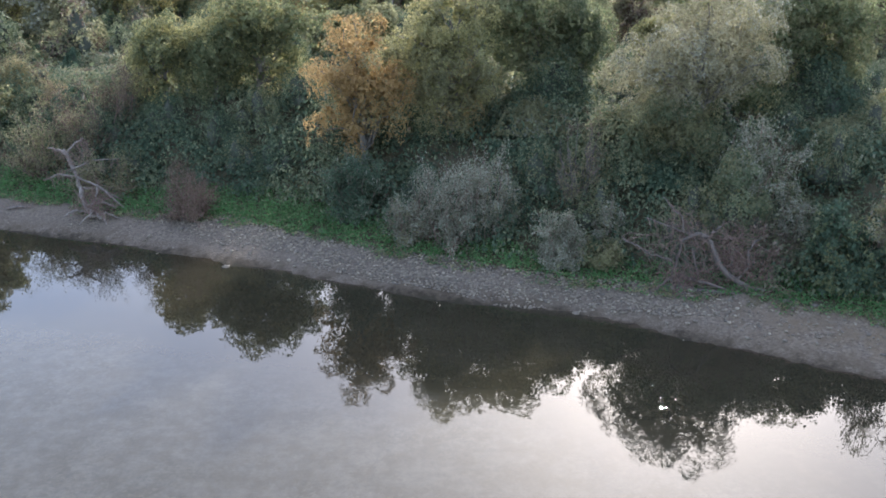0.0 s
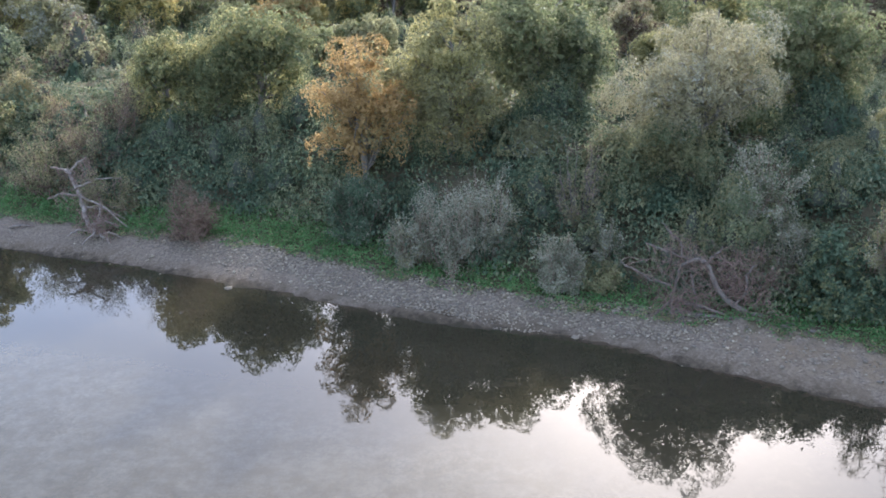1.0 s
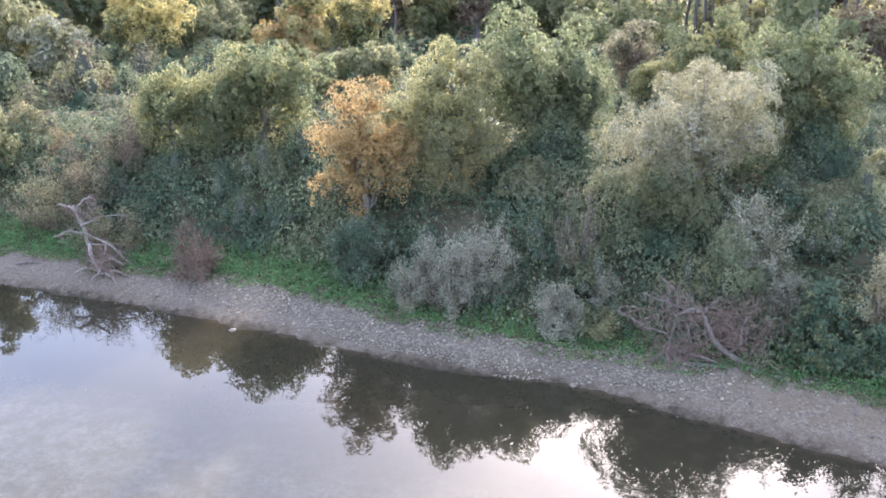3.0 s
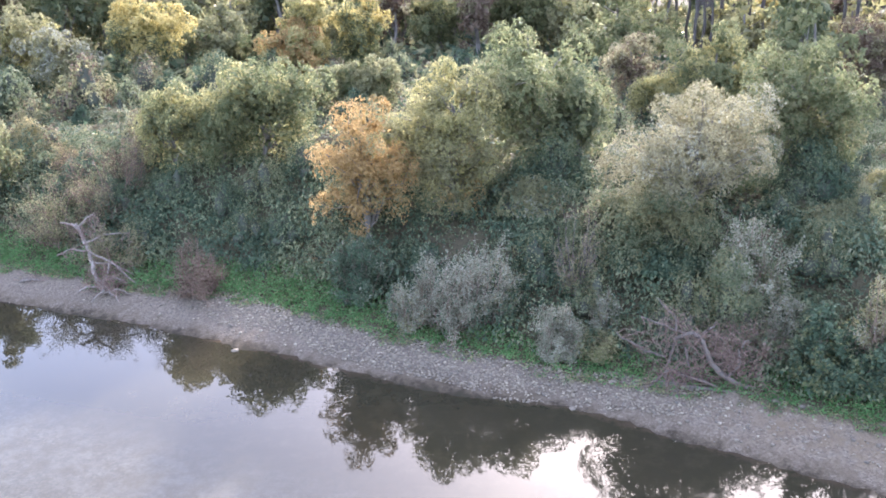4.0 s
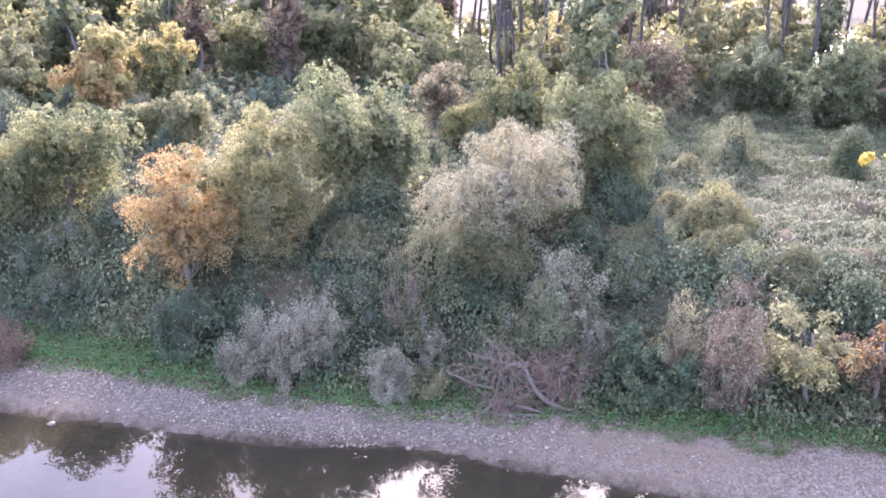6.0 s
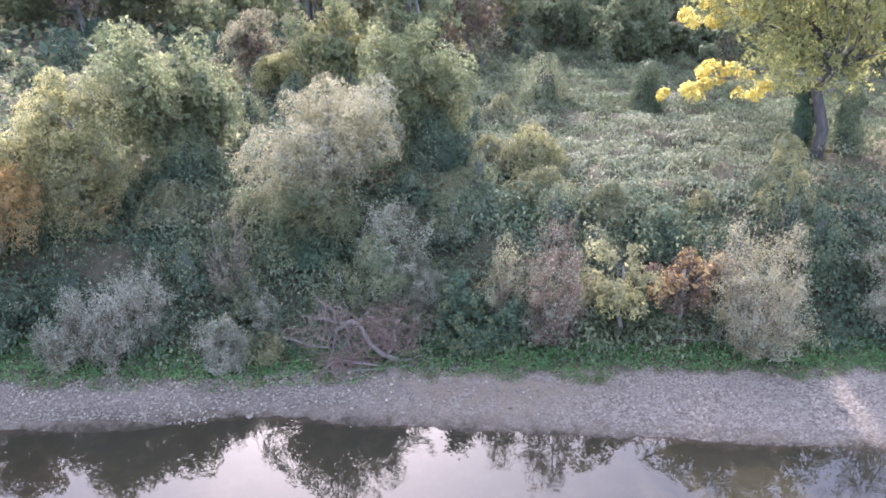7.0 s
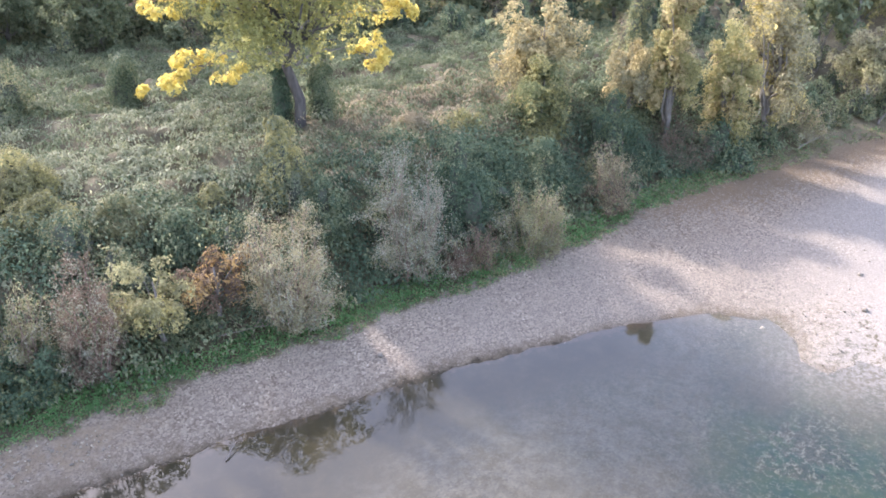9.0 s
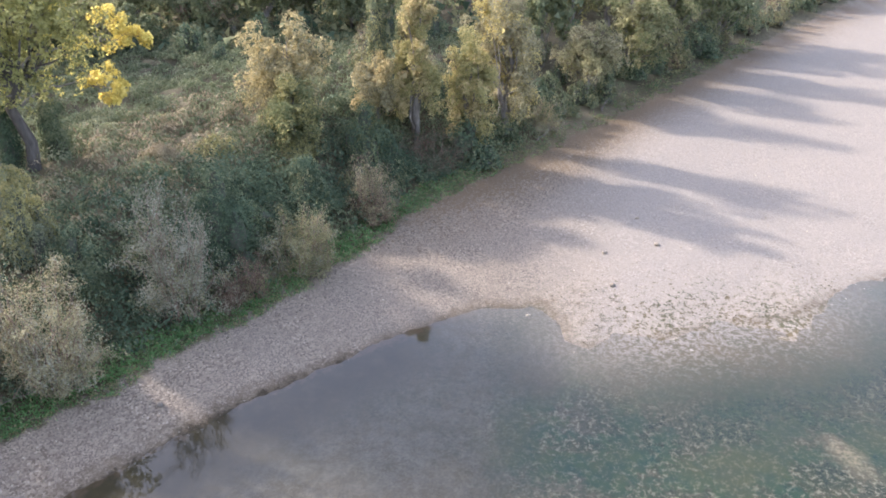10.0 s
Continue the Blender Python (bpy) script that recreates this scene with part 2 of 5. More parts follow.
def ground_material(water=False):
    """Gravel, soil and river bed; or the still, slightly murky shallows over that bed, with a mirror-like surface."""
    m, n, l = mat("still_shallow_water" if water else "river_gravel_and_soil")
    pos = n.new("ShaderNodeNewGeometry")

    def attr(name):
        a = n.new("ShaderNodeAttribute")
        a.attribute_name = name
        return a.outputs["Fac"]

    def noise_tex(scale, detail=4, rough=0.55):
        t = n.new("ShaderNodeTexNoise")
        t.inputs["Scale"].default_value, t.inputs["Detail"].default_value, t.inputs["Roughness"].default_value = scale, detail, rough
        l.new(pos.outputs["Position"], t.inputs["Vector"])
        return t

    def rng_map(src, a, b, c=0.0, d=1.0):
        r = n.new("ShaderNodeMapRange")
        r.inputs[1].default_value, r.inputs[2].default_value, r.inputs[3].default_value, r.inputs[4].default_value = a, b, c, d
        l.new(src, r.inputs[0])
        return r.outputs[0]

    def math_op(op, a, b):
        r = n.new("ShaderNodeMath")
        r.operation = op
        for i, v in enumerate((a, b)):
            if isinstance(v, (int, float)):
                r.inputs[i].default_value = v
            else:
                l.new(v, r.inputs[i])
        return r.outputs[0]

    def blend(fac, a, b):
        r = n.new("ShaderNodeMix")
        r.data_type = "RGBA"
        if isinstance(fac, (int, float)):
            r.inputs[0].default_value = fac
        else:
            l.new(fac, r.inputs[0])
        for i, v in ((6, a), (7, b)):
            if isinstance(v, tuple):
                r.inputs[i].default_value = (*v, 1)
            else:
                l.new(v, r.inputs[i])
        return r.outputs[2]

    # pebbles: two sizes of cells, each with its own grey
    v1, v2 = n.new("ShaderNodeTexVoronoi"), n.new("ShaderNodeTexVoronoi")
    v1.inputs["Scale"].default_value, v2.inputs["Scale"].default_value = 12.0, 18.0
    for v in (v1, v2):
        l.new(pos.outputs["Position"], v.inputs["Vector"])
    g1 = ramp(n, [(0.0, (0.085, 0.066, 0.048)), (0.5, (0.165, 0.132, 0.098)), (0.88, (0.21, 0.172, 0.128)), (1.0, (0.28, 0.235, 0.18))])
    sep = n.new("ShaderNodeSeparateColor")
    l.new(v1.outputs["Color"], sep.inputs[0])
    l.new(sep.outputs[0], g1.inputs[0])
    g2 = ramp(n, [(0.0, (0.09, 0.071, 0.053)), (0.55, (0.165, 0.133, 0.1)), (1.0, (0.255, 0.21, 0.158))])
    sep2 = n.new("ShaderNodeSeparateColor")
    l.new(v2.outputs["Color"], sep2.inputs[0])
    l.new(sep2.outputs[0], g2.inputs[0])
    big = noise_tex(0.35, 5)
    gravel = blend(rng_map(big.outputs["Fac"], 0.42, 0.6), g1.outputs[0], g2.outputs[0])
    dirt = noise_tex(1.1, 6, 0.65)
    gravel = blend(rng_map(dirt.outputs["Fac"], 0.52, 0.72, 0, 0.55), gravel, (0.15, 0.12, 0.09))
    rust = rng_map(math_op("ADD", noise_tex(5.0, 9, 0.85).outputs["Fac"], math_op("MULTIPLY", attr("rust"), 0.2)), 0.59, 0.65, 0, 0.9)
    gravel = blend(math_op("MULTIPLY", rng_map(attr("rust"), 0.0, 0.3), rust), gravel, (0.12, 0.085, 0.05))
    sandy = math_op("MULTIPLY", attr("sand"), rng_map(noise_tex(1.8, 6, 0.7).outputs["Fac"], 0.35, 0.6))
    gravel = blend(math_op("MULTIPLY", sandy, 0.9), gravel, (0.165, 0.122, 0.076))
    # gravel darker and browner towards low x
    gravel = blend(math_op("MULTIPLY", attr("upstream_brown"), rng_map(big.outputs["Fac"], 0.3, 0.65, 0.65, 0.25)), gravel, (0.115, 0.094, 0.073))
    # gravel paler where the weed mask is high
    gravel = blend(math_op("MULTIPLY", math_op("SUBTRACT", attr("weed"), attr("rust")), 0.42), gravel, (0.30, 0.275, 0.24))
    # soil and litter under the growth
    litter = ramp(n, [(0.3, (0.05, 0.045, 0.03)), (0.55, (0.10, 0.085, 0.05)), (0.75, (0.07, 0.09, 0.04))])
    l.new(noise_tex(2.2, 6, 0.7).outputs["Fac"], litter.inputs[0])
    land_col = blend(attr("straw"), litter.outputs[0], (0.14, 0.115, 0.07))
    edge = math_op("ADD", attr("inland"), rng_map(noise_tex(1.6, 5, 0.7).outputs["Fac"], 0.3, 0.7, -0.9, 0.9))
    dry = blend(rng_map(edge, -0.2, 0.35), gravel, land_col)
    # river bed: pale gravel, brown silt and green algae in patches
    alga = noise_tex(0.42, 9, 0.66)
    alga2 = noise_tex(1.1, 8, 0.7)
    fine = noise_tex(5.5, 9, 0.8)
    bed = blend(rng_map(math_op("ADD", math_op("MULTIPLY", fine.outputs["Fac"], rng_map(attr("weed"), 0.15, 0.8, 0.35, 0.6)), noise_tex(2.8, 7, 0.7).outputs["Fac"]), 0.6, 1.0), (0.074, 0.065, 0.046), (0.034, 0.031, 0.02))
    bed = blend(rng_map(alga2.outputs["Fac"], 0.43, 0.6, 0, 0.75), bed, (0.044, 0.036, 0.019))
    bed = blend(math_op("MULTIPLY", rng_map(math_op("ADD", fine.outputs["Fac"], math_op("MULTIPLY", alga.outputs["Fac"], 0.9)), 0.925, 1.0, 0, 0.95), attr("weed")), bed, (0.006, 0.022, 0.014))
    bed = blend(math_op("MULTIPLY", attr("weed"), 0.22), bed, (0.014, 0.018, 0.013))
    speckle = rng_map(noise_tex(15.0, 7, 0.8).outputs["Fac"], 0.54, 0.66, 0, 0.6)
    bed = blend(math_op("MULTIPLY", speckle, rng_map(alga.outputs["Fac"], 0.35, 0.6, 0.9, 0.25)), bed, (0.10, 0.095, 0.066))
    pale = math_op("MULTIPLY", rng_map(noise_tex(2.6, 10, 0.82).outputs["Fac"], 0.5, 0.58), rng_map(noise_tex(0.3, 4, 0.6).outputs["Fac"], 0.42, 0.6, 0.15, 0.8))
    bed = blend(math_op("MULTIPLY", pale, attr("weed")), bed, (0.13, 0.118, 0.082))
    cells = math_op("MULTIPLY", math_op("MULTIPLY", rng_map(noise_tex(0.24, 6, 0.65).outputs["Fac"], 0.4, 0.6, 0.15, 1.0), rng_map(attr("weed"), 0.15, 0.6, 0.3, 1.0)), rng_map(attr("mirror_dark"), 0.0, 1.0, 1.0, 0.3))
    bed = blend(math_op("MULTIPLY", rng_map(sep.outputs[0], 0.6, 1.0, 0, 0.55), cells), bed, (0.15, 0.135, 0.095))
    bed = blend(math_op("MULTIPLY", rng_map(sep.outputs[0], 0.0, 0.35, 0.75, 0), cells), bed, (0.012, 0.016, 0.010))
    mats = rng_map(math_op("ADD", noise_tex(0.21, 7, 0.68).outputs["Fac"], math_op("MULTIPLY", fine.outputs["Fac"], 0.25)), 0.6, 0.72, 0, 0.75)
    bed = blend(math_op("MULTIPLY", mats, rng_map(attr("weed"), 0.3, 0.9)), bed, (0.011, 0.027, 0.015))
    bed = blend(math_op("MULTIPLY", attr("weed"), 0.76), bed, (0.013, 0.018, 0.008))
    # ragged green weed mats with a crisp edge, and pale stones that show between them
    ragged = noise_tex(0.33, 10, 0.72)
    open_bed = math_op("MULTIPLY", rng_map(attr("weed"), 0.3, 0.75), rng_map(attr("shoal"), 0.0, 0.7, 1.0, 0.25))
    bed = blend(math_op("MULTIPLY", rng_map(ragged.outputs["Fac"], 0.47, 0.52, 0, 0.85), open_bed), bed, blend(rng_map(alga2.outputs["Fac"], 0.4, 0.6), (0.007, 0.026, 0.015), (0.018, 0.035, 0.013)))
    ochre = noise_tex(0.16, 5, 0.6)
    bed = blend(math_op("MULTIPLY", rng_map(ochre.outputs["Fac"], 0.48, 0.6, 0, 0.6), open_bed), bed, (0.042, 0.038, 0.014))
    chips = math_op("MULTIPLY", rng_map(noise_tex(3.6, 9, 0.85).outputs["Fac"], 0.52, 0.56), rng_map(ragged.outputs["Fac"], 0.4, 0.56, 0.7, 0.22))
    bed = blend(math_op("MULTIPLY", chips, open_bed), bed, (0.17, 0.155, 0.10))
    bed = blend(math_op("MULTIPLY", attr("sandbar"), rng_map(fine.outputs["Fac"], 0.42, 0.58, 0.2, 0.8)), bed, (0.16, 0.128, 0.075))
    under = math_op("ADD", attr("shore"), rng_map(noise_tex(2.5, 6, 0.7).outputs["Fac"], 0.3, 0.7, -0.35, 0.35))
    # bed painted dark near the shore so that the mirrored trees read dark
    mirror_dark = blend(rng_map(alga2.outputs["Fac"], 0.35, 0.65), (0.021, 0.019, 0.011), (0.036, 0.031, 0.019))
    wet = blend(math_op("MULTIPLY", attr("mirror_dark"), rng_map(alga2.outputs["Fac"], 0.25, 0.5, 0.75, 1.0)), bed, mirror_dark)
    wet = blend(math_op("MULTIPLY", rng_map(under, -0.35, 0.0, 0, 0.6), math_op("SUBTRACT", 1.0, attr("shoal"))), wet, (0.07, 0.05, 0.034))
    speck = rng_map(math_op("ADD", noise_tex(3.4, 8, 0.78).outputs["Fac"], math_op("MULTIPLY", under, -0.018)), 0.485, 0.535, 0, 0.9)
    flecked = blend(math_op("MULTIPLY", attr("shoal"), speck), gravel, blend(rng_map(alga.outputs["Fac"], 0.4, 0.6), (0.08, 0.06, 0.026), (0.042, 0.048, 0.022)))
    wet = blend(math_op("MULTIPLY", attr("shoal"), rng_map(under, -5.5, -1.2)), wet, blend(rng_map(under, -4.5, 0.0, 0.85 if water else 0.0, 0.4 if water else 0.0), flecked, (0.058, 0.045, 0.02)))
    dry = blend(math_op("MULTIPLY", attr("shoal"), rng_map(edge, -4.0, -6.0)), dry, flecked)
    # damp, weedy rim along the waterline
    rim = math_op("MULTIPLY", rng_map(under, 0.1, 0.9, 0.75, 0.0), rng_map(alga2.outputs["Fac"], 0.38, 0.55, 0.25, 1.0))
    dry = blend(rim, dry, (0.085, 0.066, 0.042))
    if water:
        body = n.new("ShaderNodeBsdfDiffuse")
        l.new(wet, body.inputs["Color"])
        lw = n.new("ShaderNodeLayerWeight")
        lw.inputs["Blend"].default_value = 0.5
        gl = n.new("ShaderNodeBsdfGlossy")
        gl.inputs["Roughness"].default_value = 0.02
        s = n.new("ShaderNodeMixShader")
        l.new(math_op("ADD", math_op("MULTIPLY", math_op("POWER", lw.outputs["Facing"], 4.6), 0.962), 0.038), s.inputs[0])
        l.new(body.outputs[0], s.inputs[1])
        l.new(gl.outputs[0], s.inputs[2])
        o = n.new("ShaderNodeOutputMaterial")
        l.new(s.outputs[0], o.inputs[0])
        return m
    col = blend(rng_map(under, -0.15, 0.25), wet, dry)
    p = n.new("ShaderNodeBsdfPrincipled")
    l.new(col, p.inputs["Base Color"])
    p.inputs["Roughness"].default_value = 0.9
    p.inputs["Specular IOR Level"].default_value = 0.15
    bump = n.new("ShaderNodeBump")
    bump.inputs["Distance"].default_value = 0.035
    l.new(rng_map(attr("shore"), -1.2, 0.2, 0.06, 0.8), bump.inputs["Strength"])
    hgt = math_op("ADD", v1.outputs["Distance"], math_op("MULTIPLY", v2.outputs["Distance"], 0.5))
    l.new(math_op("MULTIPLY", hgt, -1.0), bump.inputs["Height"])
    l.new(bump.outputs[0], p.inputs["Normal"])
    o = n.new("ShaderNodeOutputMaterial")
    l.new(p.outputs[0], o.inputs[0])
    return m


ground_me.materials.append(ground_material())
ground = tagged(new("ground", ground_me), "grey river gravel bar rising to a soil bank and terrace", "ground", kind="structure")


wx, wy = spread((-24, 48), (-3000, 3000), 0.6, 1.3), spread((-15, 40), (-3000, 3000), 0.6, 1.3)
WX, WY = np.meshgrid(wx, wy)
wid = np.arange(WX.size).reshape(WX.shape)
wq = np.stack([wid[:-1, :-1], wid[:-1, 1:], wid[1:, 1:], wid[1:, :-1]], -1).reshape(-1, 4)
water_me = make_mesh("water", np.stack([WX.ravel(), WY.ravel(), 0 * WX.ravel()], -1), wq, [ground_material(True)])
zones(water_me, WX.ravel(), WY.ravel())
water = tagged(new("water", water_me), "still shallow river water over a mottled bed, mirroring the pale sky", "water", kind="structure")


# ---- growing things ----
class Geo:
    """Collects faces for one mesh."""

    def __init__(self):
        self.v, self.q, self.i, self.n = [], [], [], 0

    def add(self, verts, quads, index=0):
        quads = np.asarray(quads, np.int32)
        self.v.append(np.asarray(verts, np.float32))
        self.q.append(quads + self.n)
        self.i.append(np.full(len(quads), index, np.int32) if np.isscalar(index) else np.asarray(index, np.int32))
        self.n += len(verts)

    def tube(self, pts, r0, r1, sides=5, index=0):
        pts = np.asarray(pts, float)
        k = len(pts)
        tan = np.gradient(pts, axis=0)
        tan /= np.linalg.norm(tan, axis=1)[:, None] + 1e-9
        ref = np.where(np.abs(tan[:, 2:3]) > 0.9, [[1.0, 0, 0]], [[0, 0, 1.0]])
        a = np.cross(tan, ref)
        a /= np.linalg.norm(a, axis=1)[:, None] + 1e-9
        b = np.cross(tan, a)
        rad = np.linspace(r0, r1, k)[:, None, None]
        ang = np.linspace(0, 2 * np.pi, sides, endpoint=False)
        ring = pts[:, None, :] + rad * (a[:, None, :] * np.cos(ang)[None, :, None] + b[:, None, :] * np.sin(ang)[None, :, None])
        idx = np.arange(k * sides).reshape(k, sides)
        nxt = np.roll(idx, -1, axis=1)
        self.add(ring.reshape(-1, 3), np.stack([idx[:-1], nxt[:-1], nxt[1:], idx[1:]], -1).reshape(-1, 4), index)

    def leaves(self, c, normal, length, width, index=0, along=None):
        """One pointed blade at each place."""
        c = np.asarray(c, float)
        k = len(c)
        nrm = normal / (np.linalg.norm(normal, axis=1)[:, None] + 1e-9)
        t = rng.normal(size=(k, 3)) if along is None else along + 0.35 * rng.normal(size=(k, 3))
        t -= (t * nrm).sum(1)[:, None] * nrm
        t /= np.linalg.norm(t, axis=1)[:, None] + 1e-9
        b = np.cross(nrm, t)
        s = rng.uniform(0.65, 1.3, (k, 1))
        ln, wd = length * s / 2, width * s / 2
        v = np.stack([c + t * ln * 1.2, c + b * wd - t * ln * 0.6, c - b * wd * 1.1 - t * ln * 0.8], 1).reshape(-1, 3)
        self.add(v, np.arange(3 * k).reshape(k, 3), index)

    def blob(self, c, r, index=0, rough=0.18, seg=8, rows=5):
        """A lumpy closed body that fills a thicket; its dark colour stands in for the shade inside."""
        u, w = np.meshgrid(np.linspace(0, 2 * np.pi, seg, endpoint=False), np.linspace(0.04, np.pi - 0.04, rows))
        d = np.stack([np.cos(u) * np.sin(w), np.sin(u) * np.sin(w), np.cos(w)], -1).reshape(-1, 3)
        d = d * (1 + rough * rng.normal(size=(len(d), 1)).clip(-1, 1)) * np.asarray(r) + np.asarray(c)
        idx = np.arange(seg * rows).reshape(rows, seg)
        nxt = np.roll(idx, -1, axis=1)
        self.add(d, np.stack([idx[:-1], idx[1:], nxt[1:], nxt[:-1]], -1).reshape(-1, 4), index)

    def mesh(self, name, mats, smooth=False):
        return make_mesh(name, np.concatenate(self.v), self.q, mats, np.concatenate(self.i), smooth)


def part(name, geo, mats, parent, label="", smooth=False):
    ob = new(name, geo.mesh(name, mats, smooth))
    ob.parent = parent
    if label:
        ob["label"] = label
    return ob


def holder(name, x, y, label, category, group="", sink=0.05):
    ob = new(name)
    ob.empty_display_size = 0.3
    ob.location = (x, y, gz(x, y) - sink)
    return tagged(ob, label, category, group)


def reseed(x, y, seed):
    """Each plant grows from its own seed, whatever stands before it in the file."""
    global rng
    rng = np.random.default_rng(int(abs(x) * 100) * 7919 + int(abs(y) * 100) * 31 + seed)


def ball(k, up=0.0):
    d = rng.normal(size=(k, 3))
    d[:, 2] += up
    return d / (np.linalg.norm(d, axis=1)[:, None] + 1e-9)


def bend(a, b, k=5, sag=0.0, wob=0.06):
    a, b = np.asarray(a, float), np.asarray(b, float)
    t = np.linspace(0, 1, k)[:, None]
    ln = np.linalg.norm(b - a)
    p = a + (b - a) * t
    p[1:-1] += rng.normal(size=(k - 2, 3)) * wob * ln
    p[:, 2] += sag * ln * np.sin(np.pi * t[:, 0])
    return p


def clumped(geo, centres, radii, count, length, width, mats=1, pick=None, flat=0.75, along=None, shell=(0.25, 1.0)):
    """Leaves gathered in clumps, most of them on the outside of each."""
    centres, radii = np.asarray(centres), np.asarray(radii)
    wgt = radii ** 2
    k = rng.choice(len(centres), size=count, p=wgt / wgt.sum())
    d = ball(count, 0.35)
    off = d * (rng.uniform(*shell, (count, 1)) ** 0.6) * radii[k][:, None] * np.array([1, 1, flat])
    c = centres[k] + off * (1 + 0.22 * rng.normal(size=(count, 1)).clip(-1, 2.2))
    nrm = d * 0.7 + rng.normal(size=(count, 3)) * 0.5 + np.array([0, 0, 0.4])
    index = 0 if pick is None else pick(c, k)
    geo.leaves(c, nrm, length, width, index, along)


def sprays(geo, cen, rad, count, length, width, pick=None, flat=0.85, per=12, size=0.3, droop=0.5, drape=0.0, rough=0.4, buried=0.7):
    """Leaves in sprays: small drooping fans that shingle the outside of each lump of a crown. drape: part of the sprays that hang below their lump."""
    cen, rad = np.asarray(cen, float), np.asarray(rad, float)
    m = int(count / per * 1.25)
    k = rng.choice(len(cen), size=m, p=rad ** 2 / (rad ** 2).sum())
    d = ball(m, 0.2)
    p = cen[k] + d * rad[k][:, None] * np.array([1, 1, flat]) * rng.uniform(0.78, 1.12, (m, 1))
    far = np.ones(m, bool)
    for c, r in zip(cen, rad):
        far &= ((p - c) ** 2).sum(1) > (buried * r) ** 2
    p, d, k = p[far], d[far], k[far]
    m = len(p)
    hang = rng.random(m) < drape
    p[:, 2] -= np.where(hang, rng.uniform(0.1, 1.5, m) * rad[k], 0)
    out = d * np.array([1, 1, 0.3])
    axis = out * 0.8 + np.array([0, 0, -droop]) + 0.3 * rng.normal(size=(m, 3))
    axis[hang] = np.array([0, 0, -1]) + 0.15 * rng.normal(size=(int(hang.sum()), 3))
    nrm = d + 0.28 * rng.normal(size=(m, 3)) + np.array([0, 0, 0.3])
    nrm /= np.linalg.norm(nrm, axis=1)[:, None] + 1e-9
    axis -= (axis * nrm).sum(1)[:, None] * nrm
    axis /= np.linalg.norm(axis, axis=1)[:, None] + 1e-9
    across = np.cross(nrm, axis)
    q = np.repeat(np.arange(m), per)
    sz = (size * rng.uniform(0.6, 1.35, m))[q][:, None]
    u, v = rng.uniform(-1, 1, (len(q), 1)), rng.normal(size=(len(q), 1)).clip(-1.5, 1.5)
    c = p[q] + axis[q] * u * sz + across[q] * v * sz * 0.5 * (1.05 - 0.45 * u) - nrm[q] * 0.3 * sz * u * u + rng.normal(size=(len(q), 3)) * 0.12 * sz
    geo.leaves(c, nrm[q] + rough * rng.normal(size=c.shape), length, width, 0 if pick is None else pick(c, k[q]), axis[q])


